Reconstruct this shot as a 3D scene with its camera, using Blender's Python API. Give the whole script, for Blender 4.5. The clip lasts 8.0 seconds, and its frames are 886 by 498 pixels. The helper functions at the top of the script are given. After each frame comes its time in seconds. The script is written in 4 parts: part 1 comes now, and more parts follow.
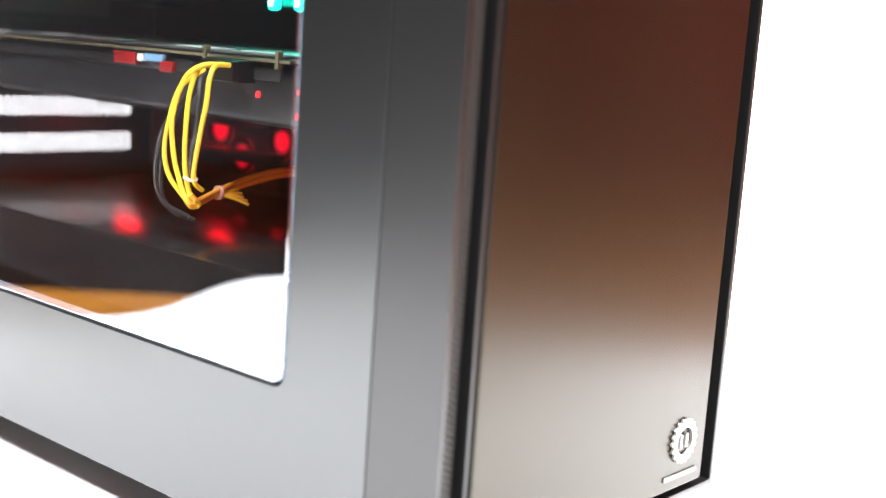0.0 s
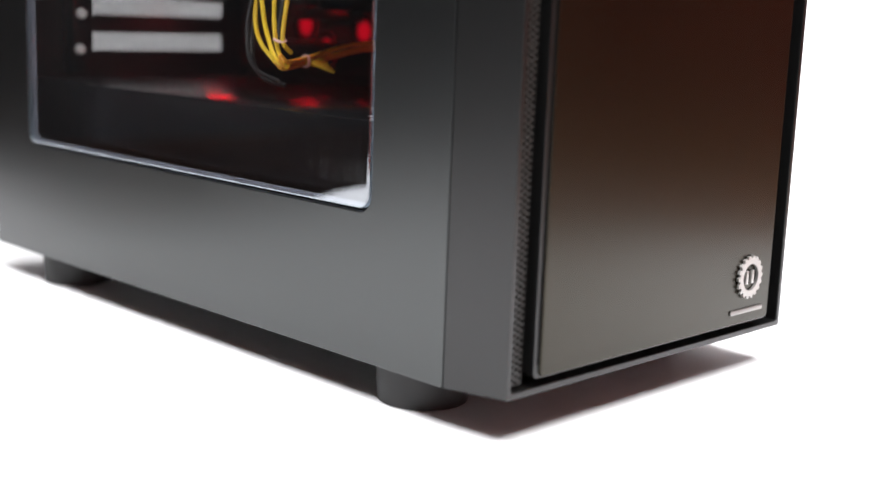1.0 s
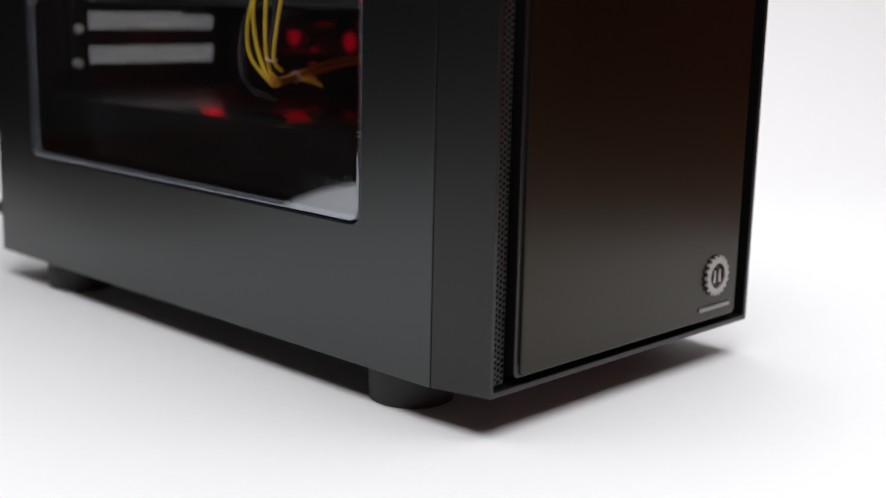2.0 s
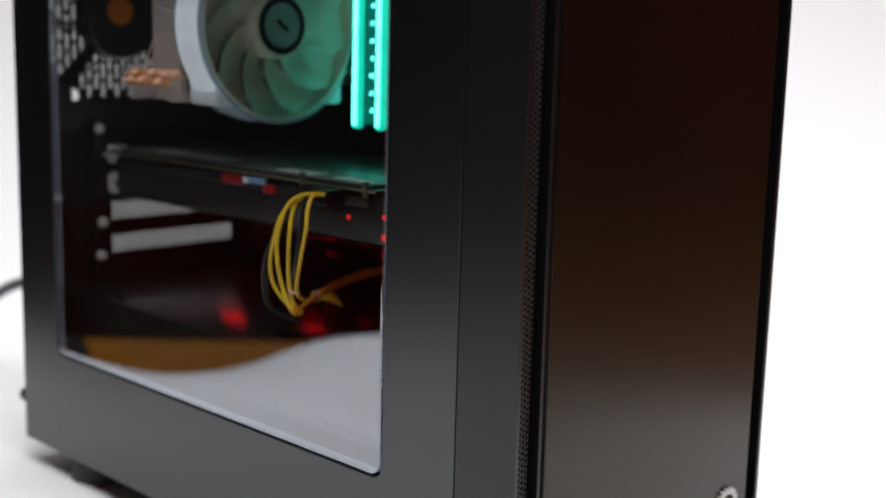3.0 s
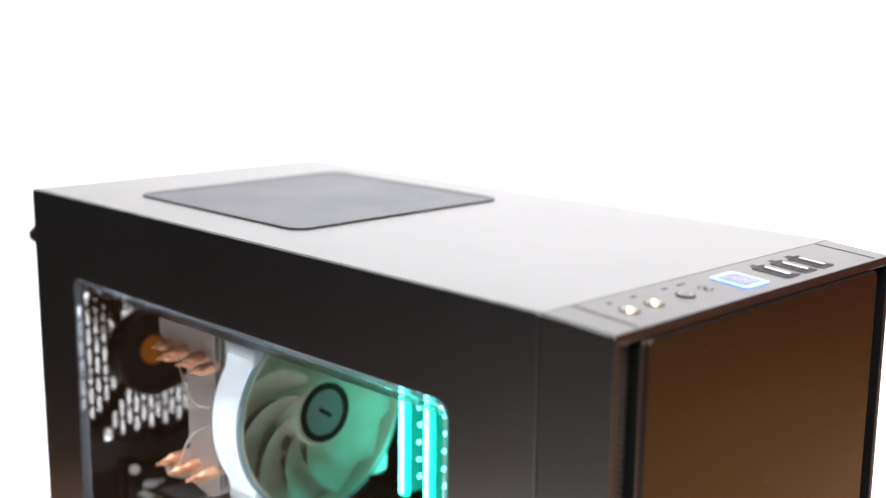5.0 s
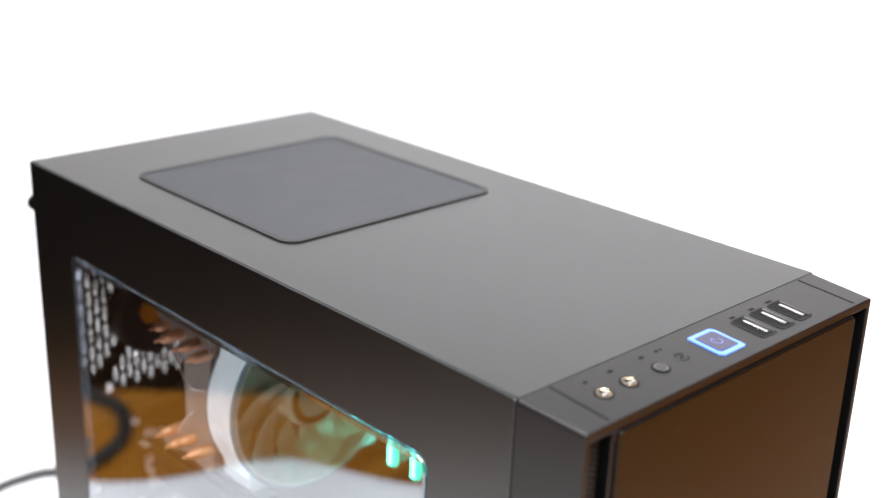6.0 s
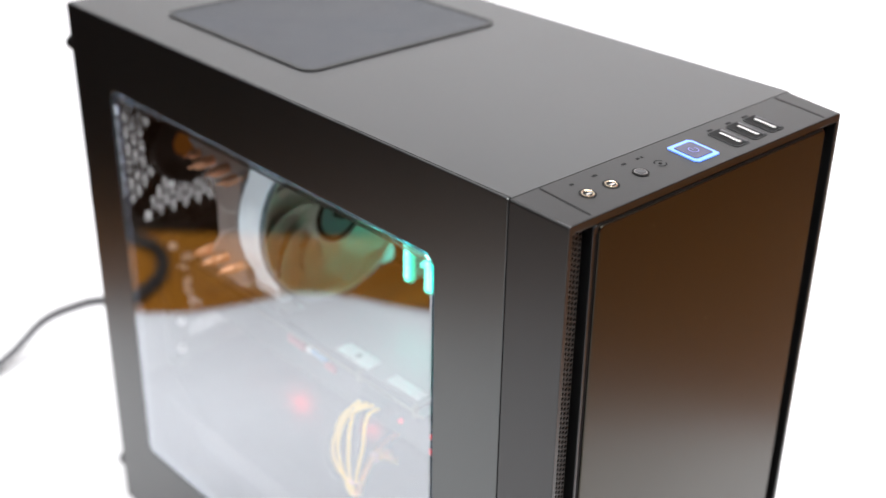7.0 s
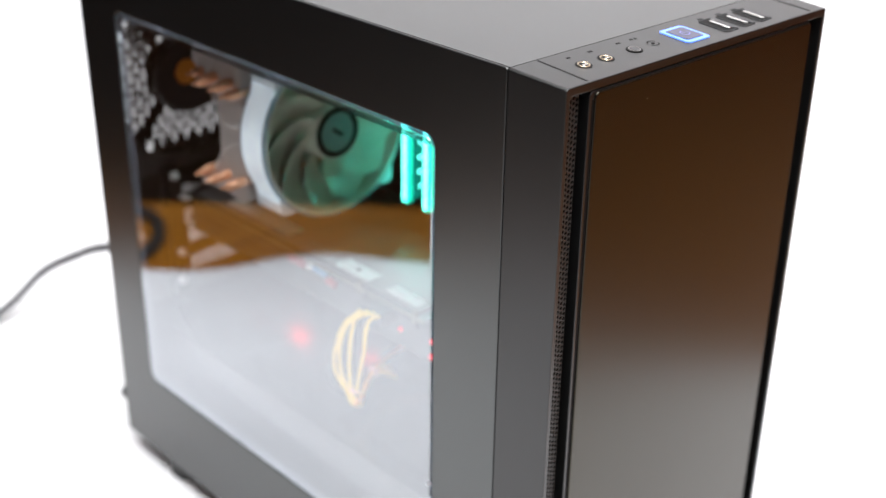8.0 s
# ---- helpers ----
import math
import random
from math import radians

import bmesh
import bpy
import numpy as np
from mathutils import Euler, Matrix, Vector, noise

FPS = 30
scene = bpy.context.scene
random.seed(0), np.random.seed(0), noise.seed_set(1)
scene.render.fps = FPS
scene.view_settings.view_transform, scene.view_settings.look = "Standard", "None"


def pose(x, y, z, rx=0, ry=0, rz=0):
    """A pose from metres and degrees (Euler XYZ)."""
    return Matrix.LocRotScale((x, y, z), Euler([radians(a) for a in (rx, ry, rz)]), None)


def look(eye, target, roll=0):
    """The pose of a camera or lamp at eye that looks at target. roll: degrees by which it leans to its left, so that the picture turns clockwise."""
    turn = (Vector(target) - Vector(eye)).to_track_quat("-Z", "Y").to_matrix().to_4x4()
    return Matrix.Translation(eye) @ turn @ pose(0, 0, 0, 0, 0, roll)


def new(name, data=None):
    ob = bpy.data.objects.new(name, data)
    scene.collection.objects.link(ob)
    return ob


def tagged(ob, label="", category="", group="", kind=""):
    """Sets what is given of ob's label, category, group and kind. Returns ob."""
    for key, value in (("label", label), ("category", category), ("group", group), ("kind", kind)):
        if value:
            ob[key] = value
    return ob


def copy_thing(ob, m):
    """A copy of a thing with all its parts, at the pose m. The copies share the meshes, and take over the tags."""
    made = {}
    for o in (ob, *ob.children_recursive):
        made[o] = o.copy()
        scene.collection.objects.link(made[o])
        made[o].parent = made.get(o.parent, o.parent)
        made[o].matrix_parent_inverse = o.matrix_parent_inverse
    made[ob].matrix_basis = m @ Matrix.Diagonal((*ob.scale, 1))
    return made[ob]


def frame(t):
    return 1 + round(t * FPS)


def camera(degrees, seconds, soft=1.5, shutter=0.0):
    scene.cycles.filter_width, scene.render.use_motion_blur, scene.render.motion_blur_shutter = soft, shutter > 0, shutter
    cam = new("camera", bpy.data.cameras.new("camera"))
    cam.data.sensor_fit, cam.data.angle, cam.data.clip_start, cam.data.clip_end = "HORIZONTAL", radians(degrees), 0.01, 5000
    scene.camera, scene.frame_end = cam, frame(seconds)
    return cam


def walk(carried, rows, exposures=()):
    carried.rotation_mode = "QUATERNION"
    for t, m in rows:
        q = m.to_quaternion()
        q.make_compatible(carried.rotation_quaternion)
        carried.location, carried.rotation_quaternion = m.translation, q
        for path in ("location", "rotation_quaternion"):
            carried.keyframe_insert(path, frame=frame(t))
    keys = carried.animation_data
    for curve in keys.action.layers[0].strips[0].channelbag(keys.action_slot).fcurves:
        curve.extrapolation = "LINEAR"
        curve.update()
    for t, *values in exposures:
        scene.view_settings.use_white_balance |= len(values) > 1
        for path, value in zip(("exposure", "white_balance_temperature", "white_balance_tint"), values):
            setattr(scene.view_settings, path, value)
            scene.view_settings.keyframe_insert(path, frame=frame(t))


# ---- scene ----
# A tower computer case on a white paper sweep. Metres; the case's front left
# edge stands at x = 0, y = 0; its front looks to -y, its window to -x.
cam = camera(39.4, 8.0)
cam.data.dof.use_dof = True
cam.data.dof.focus_distance = 0.55
cam.data.dof.aperture_fstop = 5.6
PATH = [
    (0, (-0.304, -0.26, 0.214), (1.189, 1.028, -0.121), 3.9),
    (0.2, (-0.315, -0.273, 0.199), (1.154, 1.037, -0.158), 1.9),
    (0.5, (-0.32, -0.285, 0.185), (1.12, 1.05, -0.19), 2.7),
    (1, (-0.333, -0.295, 0.16), (1.066, 1.087, -0.21), 2.2),
    (1.2, (-0.338, -0.297, 0.156), (1.045, 1.096, -0.227), 2.2),
    (2.3, (-0.364, -0.323, 0.202), (1.049, 1.032, -0.205), 1.1),
    (2.5, (-0.368, -0.323, 0.223), (1.042, 1.034, -0.19), 1.2),
    (2.8, (-0.367, -0.316, 0.26), (1.041, 1.06, -0.096), 1.1),
    (3, (-0.364, -0.312, 0.278), (1.05, 1.061, -0.062), 1.5),
    (3.3, (-0.354, -0.304, 0.305), (1.064, 1.075, 0.009), 1.2),
    (3.5, (-0.347, -0.292, 0.339), (1.073, 1.089, 0.063), 1.0),
    (3.7, (-0.342, -0.282, 0.372), (1.088, 1.092, 0.111), 0.9),
    (4, (-0.332, -0.27, 0.408), (1.106, 1.091, 0.118), 1.3),
    (4.2, (-0.331, -0.263, 0.428), (1.094, 1.111, 0.142), 0.9),
    (4.5, (-0.326, -0.254, 0.452), (1.073, 1.133, 0.105), 1.2),
    (4.7, (-0.324, -0.25, 0.469), (1.063, 1.146, 0.116), 0.8),
    (5.8, (-0.298, -0.233, 0.578), (1.025, 1.12, -0.07), 1.7),
    (6, (-0.299, -0.236, 0.595), (1.007, 1.109, -0.099), 2.1),
    (6.5, (-0.314, -0.259, 0.614), (0.955, 1.058, -0.195), 1.3),
    (7, (-0.333, -0.288, 0.6), (0.881, 1.019, -0.304), 0.9),
    (7.2, (-0.339, -0.295, 0.599), (0.891, 1.016, -0.28), 0.8),
    (7.5, (-0.352, -0.304, 0.595), (0.901, 1.014, -0.237), 0.5),
    (7.7, (-0.362, -0.31, 0.578), (0.887, 1.0, -0.273), 0.5),
    (8, (-0.367, -0.317, 0.55), (0.871, 0.988, -0.325), 0.8),
]
EXPOSURES = [(0, 1.6), (0.5, 1.05), (1.0, -0.05), (1.2, -0.4), (2.3, -1.7), (2.5, -1.7), (3.0, -1.25), (3.5, -0.22), (4.0, 0.55), (4.5, 0.82), (4.7, 0.7), (5.8, -0.3), (6.5, -0.5), (8, -0.4)]
walk(cam, [(t, look(e, g, r)) for t, e, g, r in PATH], EXPOSURES)

# ---- world and lights ----
world = bpy.data.worlds.new("room_air")
scene.world = world
world.use_nodes = True
world.node_tree.nodes["Background"].inputs["Color"].default_value = (0.9, 0.8, 0.7, 1)
world.node_tree.nodes["Background"].inputs["Strength"].default_value = 0.02

LAMP = (0.02, -0.16, 1.62)
lamp_data = bpy.data.lights.new("ceiling_lamp_light", "AREA")
lamp_data.shape, lamp_data.size, lamp_data.size_y = "RECTANGLE", 1.5, 1.5
lamp_data.energy, lamp_data.color = 122, (0.97, 0.98, 1.0)
lamp = new("ceiling_lamp_light", lamp_data)
lamp.matrix_world = look(LAMP, (LAMP[0], LAMP[1], 0))


# ---- materials ----
def material(name, base, rough, metal=0.0, grain=900.0, vary=0.12, bump=0.0, stretch=(1, 1, 1), blotch=14.0, spec=0.5, rough_vary=0.08):
    """A principled surface with fine grain, broad blotches and relief."""
    m = bpy.data.materials.new(name)
    m.use_nodes = True
    nt = m.node_tree
    n, link = nt.nodes, nt.links.new
    p = n["Principled BSDF"]
    p.inputs["Metallic"].default_value = metal
    p.inputs["Specular IOR Level"].default_value = spec
    tc = n.new("ShaderNodeTexCoord")
    mp = n.new("ShaderNodeMapping")
    mp.inputs["Scale"].default_value = stretch
    link(tc.outputs["Object"], mp.inputs["Vector"])
    fine = n.new("ShaderNodeTexNoise")
    fine.inputs["Scale"].default_value, fine.inputs["Detail"].default_value = grain, 3
    link(mp.outputs["Vector"], fine.inputs["Vector"])
    broad = n.new("ShaderNodeTexNoise")
    broad.inputs["Scale"].default_value, broad.inputs["Detail"].default_value = blotch, 4
    link(tc.outputs["Object"], broad.inputs["Vector"])
    both = n.new("ShaderNodeMath")
    both.operation = "ADD"
    link(fine.outputs["Fac"], both.inputs[0])
    link(broad.outputs["Fac"], both.inputs[1])
    tone = n.new("ShaderNodeMapRange")
    tone.inputs["From Min"].default_value, tone.inputs["From Max"].default_value = 0.6, 1.4
    tone.inputs["To Min"].default_value, tone.inputs["To Max"].default_value = 1 - vary, 1 + vary
    link(both.outputs[0], tone.inputs["Value"])
    mul = n.new("ShaderNodeVectorMath")
    mul.operation = "SCALE"
    mul.inputs[0].default_value = base
    link(tone.outputs["Result"], mul.inputs["Scale"])
    link(mul.outputs["Vector"], p.inputs["Base Color"])
    rr = n.new("ShaderNodeMapRange")
    rr.inputs["From Min"].default_value, rr.inputs["From Max"].default_value = 0.3, 0.7
    rr.inputs["To Min"].default_value = max(0.02, rough - rough_vary)
    rr.inputs["To Max"].default_value = min(1.0, rough + rough_vary)
    link(broad.outputs["Fac"], rr.inputs["Value"])
    link(rr.outputs["Result"], p.inputs["Roughness"])
    if bump:
        b = n.new("ShaderNodeBump")
        b.inputs["Strength"].default_value, b.inputs["Distance"].default_value = bump, 0.0004
        link(fine.outputs["Fac"], b.inputs["Height"])
        link(b.outputs["Normal"], p.inputs["Normal"])
    return m


def wood(name, dark, light, rough):
    m = bpy.data.materials.new(name)
    m.use_nodes = True
    nt = m.node_tree
    n, link = nt.nodes, nt.links.new
    tc, mp = n.new("ShaderNodeTexCoord"), n.new("ShaderNodeMapping")
    mp.inputs["Scale"].default_value = (1.2, 14, 14)
    link(tc.outputs["Object"], mp.inputs["Vector"])
    no = n.new("ShaderNodeTexNoise")
    no.inputs["Scale"].default_value, no.inputs["Detail"].default_value = 3.0, 8
    no.inputs["Distortion"].default_value = 1.2
    link(mp.outputs["Vector"], no.inputs["Vector"])
    ramp = n.new("ShaderNodeValToRGB")
    ramp.color_ramp.elements[0].position, ramp.color_ramp.elements[0].color = 0.3, (*dark, 1)
    ramp.color_ramp.elements[1].position, ramp.color_ramp.elements[1].color = 0.7, (*light, 1)
    link(no.outputs["Fac"], ramp.inputs["Fac"])
    p = n["Principled BSDF"]
    link(ramp.outputs["Color"], p.inputs["Base Color"])
    p.inputs["Roughness"].default_value = rough
    p.inputs["Specular IOR Level"].default_value = 0.2
    return m


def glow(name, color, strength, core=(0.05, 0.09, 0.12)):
    """A glowing surface: gives off light unevenly along its length."""
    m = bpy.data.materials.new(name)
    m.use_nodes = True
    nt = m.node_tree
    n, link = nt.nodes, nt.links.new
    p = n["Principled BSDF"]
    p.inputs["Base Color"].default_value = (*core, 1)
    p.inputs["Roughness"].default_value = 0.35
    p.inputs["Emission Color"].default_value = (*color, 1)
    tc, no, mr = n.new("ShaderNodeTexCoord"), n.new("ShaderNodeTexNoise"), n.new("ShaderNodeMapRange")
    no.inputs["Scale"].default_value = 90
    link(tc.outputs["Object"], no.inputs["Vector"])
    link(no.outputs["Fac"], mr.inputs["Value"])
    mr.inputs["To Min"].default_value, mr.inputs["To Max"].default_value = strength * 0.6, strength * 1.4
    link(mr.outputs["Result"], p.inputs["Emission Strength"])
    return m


def clear(name, tint, gloss_rough, ior=1.46, veil=0.0, veil_color=(0.8, 0.85, 0.85), even=None):
    """Clear plastic sheet: see-through, with a mirror gloss by Fresnel (or an even share of it); veil adds a milky part."""
    m = bpy.data.materials.new(name)
    m.use_nodes = True
    nt = m.node_tree
    n, link = nt.nodes, nt.links.new
    n.remove(n["Principled BSDF"])
    out = n["Material Output"]
    tr, gl, fr, mix = n.new("ShaderNodeBsdfTransparent"), n.new("ShaderNodeBsdfGlossy"), n.new("ShaderNodeLayerWeight"), n.new("ShaderNodeMixShader")
    tr.inputs["Color"].default_value = (*tint, 1)
    gl.inputs["Roughness"].default_value = gloss_rough
    gl.inputs["Color"].default_value = (0.87, 0.91, 0.96, 1)
    # reflectance rises from its head-on value towards grazing, alike from both sides
    head_on = ((ior - 1) / (ior + 1)) ** 2
    face, fifth = fr, n.new("ShaderNodeMath")
    face.inputs["Blend"].default_value = 0.5
    fifth.operation = "POWER"
    fifth.inputs[1].default_value = 2.5
    link(face.outputs["Facing"], fifth.inputs[0])
    share = n.new("ShaderNodeMapRange")
    share.inputs["To Min"].default_value, share.inputs["To Max"].default_value = head_on, 1.0
    link(fifth.outputs[0], share.inputs["Value"])
    last = tr
    if veil:
        df, tl, half, vm = n.new("ShaderNodeBsdfDiffuse"), n.new("ShaderNodeBsdfTranslucent"), n.new("ShaderNodeMixShader"), n.new("ShaderNodeMixShader")
        df.inputs["Color"].default_value = (*veil_color, 1)
        tl.inputs["Color"].default_value = (*veil_color, 1)
        half.inputs["Fac"].default_value = 0.25
        link(df.outputs[0], half.inputs[1])
        link(tl.outputs[0], half.inputs[2])
        tc, no, mr = n.new("ShaderNodeTexCoord"), n.new("ShaderNodeTexNoise"), n.new("ShaderNodeMapRange")
        no.inputs["Scale"].default_value = 60
        link(tc.outputs["Object"], no.inputs["Vector"])
        link(no.outputs["Fac"], mr.inputs["Value"])
        mr.inputs["To Min"].default_value, mr.inputs["To Max"].default_value = veil * 0.8, min(1.0, veil * 1.2)
        link(mr.outputs["Result"], vm.inputs["Fac"])
        link(tr.outputs[0], vm.inputs[1])
        link(half.outputs[0], vm.inputs[2])
        last = vm
    if even is None:
        link(share.outputs["Result"], mix.inputs["Fac"])
    else:
        mix.inputs["Fac"].default_value = even
    link(last.outputs[0], mix.inputs[1])
    link(gl.outputs[0], mix.inputs[2])
    link(mix.outputs[0], out.inputs["Surface"])
    return m


PAINT = material("black_powder_coat", (0.0032, 0.0032, 0.0035), 0.31, grain=2600, vary=0.15, bump=0.02, rough_vary=0.008, spec=0.85)
PAINT.node_tree.nodes["Principled BSDF"].inputs["Specular Tint"].default_value = (0.95, 1.0, 0.99, 1)
PLASTIC = material("black_bezel_plastic", (0.005, 0.005, 0.005), 0.33, grain=2200, vary=0.12, bump=0.02, rough_vary=0.008, spec=0.5)
BRUSHED = material("brushed_black_front", (0.0042, 0.0027, 0.0016), 0.27, grain=700, vary=0.30, bump=0.09, stretch=(1, 1, 0.012), spec=0.37, rough_vary=0.0)
BRUSHED.node_tree.nodes["Principled BSDF"].inputs["Specular Tint"].default_value = (1.0, 0.94, 0.74, 1)
DARK = material("matt_black_interior", (0.012, 0.012, 0.013), 0.6, grain=700, bump=0.1)
VENT = material("dark_grey_vent_steel", (0.075, 0.073, 0.071), 0.45, grain=1500, bump=0.05)
RUBBER = material("black_rubber", (0.018, 0.018, 0.018), 0.62, grain=1500, bump=0.2)
FILTER = material("dust_filter_mesh", (0.021, 0.023, 0.028), 0.55, grain=3800, vary=0.35, bump=0.5)
MESH = material("grey_steel_mesh", (0.020, 0.0185, 0.017), 0.45, grain=2000, spec=0.32)
BAR_SILVER = material("dull_silver_bar", (0.30, 0.285, 0.275), 0.42, metal=1.0, grain=1800)
SILVER = material("brushed_silver_badge", (0.46, 0.445, 0.43), 0.45, metal=1.0, grain=1800, bump=0.1)
NICKEL = material("nickel_screw", (0.86, 0.85, 0.83), 0.30, metal=1.0, grain=900)
GOLD = material("pale_gold_contact", (0.92, 0.78, 0.58), 0.28, metal=1.0, grain=900)
ZINC = material("white_zinc_plate", (0.95, 0.95, 0.93), 0.32, metal=0.12, grain=900)
STEEL = material("steel_fin", (0.60, 0.55, 0.52), 0.34, metal=0.25, grain=800, bump=0.05)
COPPER = material("copper_heat_pipe", (1.0, 0.54, 0.33), 0.24, metal=0.45, grain=600, vary=0.2)
PCB = material("black_circuit_board", (0.016, 0.017, 0.018), 0.42, grain=500, vary=0.5, bump=0.3)
PCB_EDGE = material("fibreglass_board_edge", (0.15, 0.13, 0.075), 0.5, grain=400)
SHROUD = material("dark_grey_fan_shroud", (0.022, 0.022, 0.024), 0.40, grain=900, bump=0.1)
RED_BASE = material("red_anodised_trim", (0.34, 0.014, 0.014), 0.35, grain=500)
BACKPLATE = material("dark_back_plate", (0.17, 0.172, 0.176), 0.38, grain=900, spec=0.9, rough_vary=0.03)
COVER = material("satin_black_cover", (0.010, 0.010, 0.011), 0.22, grain=2000, vary=0.12, bump=0.02, rough_vary=0.04, spec=0.7)
BLUE_BASE = material("pale_blue_connector", (0.20, 0.40, 0.62), 0.45, grain=500)
WHITE_BASE = material("off_white_label", (0.86, 0.88, 0.87), 0.5, grain=400)
YELLOW = material("yellow_wire_sleeve", (0.86, 0.58, 0.03), 0.42, grain=900)
# the yellow sleeve again, with the red light mixed into its colour
YELLOW_REDLIT = material("red_lit_yellow_wire_sleeve", (0.80, 0.36, 0.03), 0.42, grain=900)
PINK_TIE = material("pale_pink_wire_tie", (0.80, 0.48, 0.42), 0.45, grain=900)
BLACK_WIRE = material("black_wire_sleeve", (0.025, 0.025, 0.026), 0.42, grain=900)
CORD = material("grey_black_power_cord", (0.08, 0.08, 0.085), 0.5, grain=900)
ORANGE = material("orange_fan_sticker", (0.86, 0.27, 0.02), 0.5, grain=300)
# for printed marks, and for the shade of grooves and holes not cut
PRINT_SHADE = material("dark_print_and_shade", (0.004, 0.004, 0.004), 0.6, spec=0.12)
PAPER = material("white_backdrop_paper", (0.84, 0.84, 0.85), 0.75, grain=300, vary=0.015, bump=0.006, blotch=3, spec=0.3)
BOARD = material("white_platform_board", (0.78, 0.78, 0.77), 0.6, grain=200, vary=0.03)
WALL_RED = material("red_brown_wallpaper", (0.60, 0.105, 0.075), 0.8, grain=60, vary=0.2, blotch=2)
WALL = material("dark_grey_wallpaper", (0.042, 0.042, 0.043), 0.8, grain=60, vary=0.2, blotch=2)
CEILING = material("white_ceiling_plaster", (0.74, 0.75, 0.75), 0.85, grain=80, vary=0.1, blotch=2)
WOOD = wood("oak_desk_wood", (0.26, 0.090, 0.009), (0.44, 0.175, 0.020), 0.42)
FLOOR = wood("dark_floor_wood", (0.030, 0.014, 0.007), (0.070, 0.032, 0.015), 0.5)
PANE = clear("clear_acrylic", (0.95, 0.96, 0.96), 0.004, 2.85)
# no lamp: weak emission stands in for white light on the barrel
FROST_GLOW = glow("frosted_barrel_light_glow", (0.80, 0.90, 1.0), 0.72, (0.80, 0.86, 0.90))
RED_STRONG = glow("bright_red_led", (1.0, 0.0, 0.01), 45.0, (0.5, 0.05, 0.05))
RED_DIM = glow("dim_red_led", (1.0, 0.0, 0.01), 16.0, (0.5, 0.05, 0.05))
RED_FAN = glow("red_fan_light", (1.0, 0.01, 0.015), 30.0, (0.5, 0.05, 0.05))
PANE_BACK = clear("clear_acrylic_back", (1.0, 1.0, 1.0), 0.004, even=0.0)
PANE_EDGE = clear("polished_acrylic_edge", (0.8, 0.9, 0.95), 0.1, 1.5, veil=0.2, veil_color=(0.6, 0.75, 0.9), even=0.10)
# milky lavender colour stands in for reflections inside the pane's edge
EDGE_REFLECTION = clear("pane_edge_reflection", (0.75, 0.78, 0.9), 0.15, 1.5, veil=0.22, veil_color=(0.70, 0.72, 0.80), even=0.05)
MIRROR_LIP = clear("polished_mirror_lip", (0.90, 0.94, 0.96), 0.10, 1.5, even=0.55)
FROST_RING = clear("clear_fan_ring", (0.85, 0.92, 0.95), 0.2, 1.45, veil=0.5, veil_color=(0.62, 0.72, 0.80), even=0.06)
FROST = clear("frosted_fan_frame", (0.9, 0.95, 0.95), 0.2, 1.45, veil=0.86, veil_color=(0.90, 0.94, 0.97), even=0.06)
BLADE = clear("milky_clear_blade", (0.88, 0.92, 0.90), 0.15, 1.45, veil=0.76, veil_color=(1.0, 0.95, 0.84), even=0.05)
HUB = clear("tinted_fan_hub", (0.6, 0.75, 0.72), 0.15, 1.45, veil=0.85, veil_color=(0.36, 0.50, 0.48), even=0.05)
SMOKE = clear("smoked_fan_blade", (0.60, 0.59, 0.59), 0.2, 1.45, veil=0.27, veil_color=(0.055, 0.050, 0.048), even=0.04)
TEAL = glow("teal_led_diffuser", (0.01, 1.0, 0.66), 2.4)
# weak emission for the teal light that falls on the modules
TEAL_SPILL = glow("dim_teal_spill", (0.0, 1.0, 0.72), 0.42)
TEAL_CORE = glow("teal_led_core", (0.13, 1.0, 0.80), 13.0)
BLUE = glow("blue_led_ring", (0.13, 0.28, 1.0), 2.6)
BUTTON = glow("lit_button_face", (0.22, 0.16, 0.75), 0.10, (0.03, 0.03, 0.05))
VIOLET = glow("violet_power_mark", (0.35, 0.20, 1.0), 0.8)
RED = glow("red_led", (1.0, 0.0, 0.008), 1.3, (0.5, 0.05, 0.05))


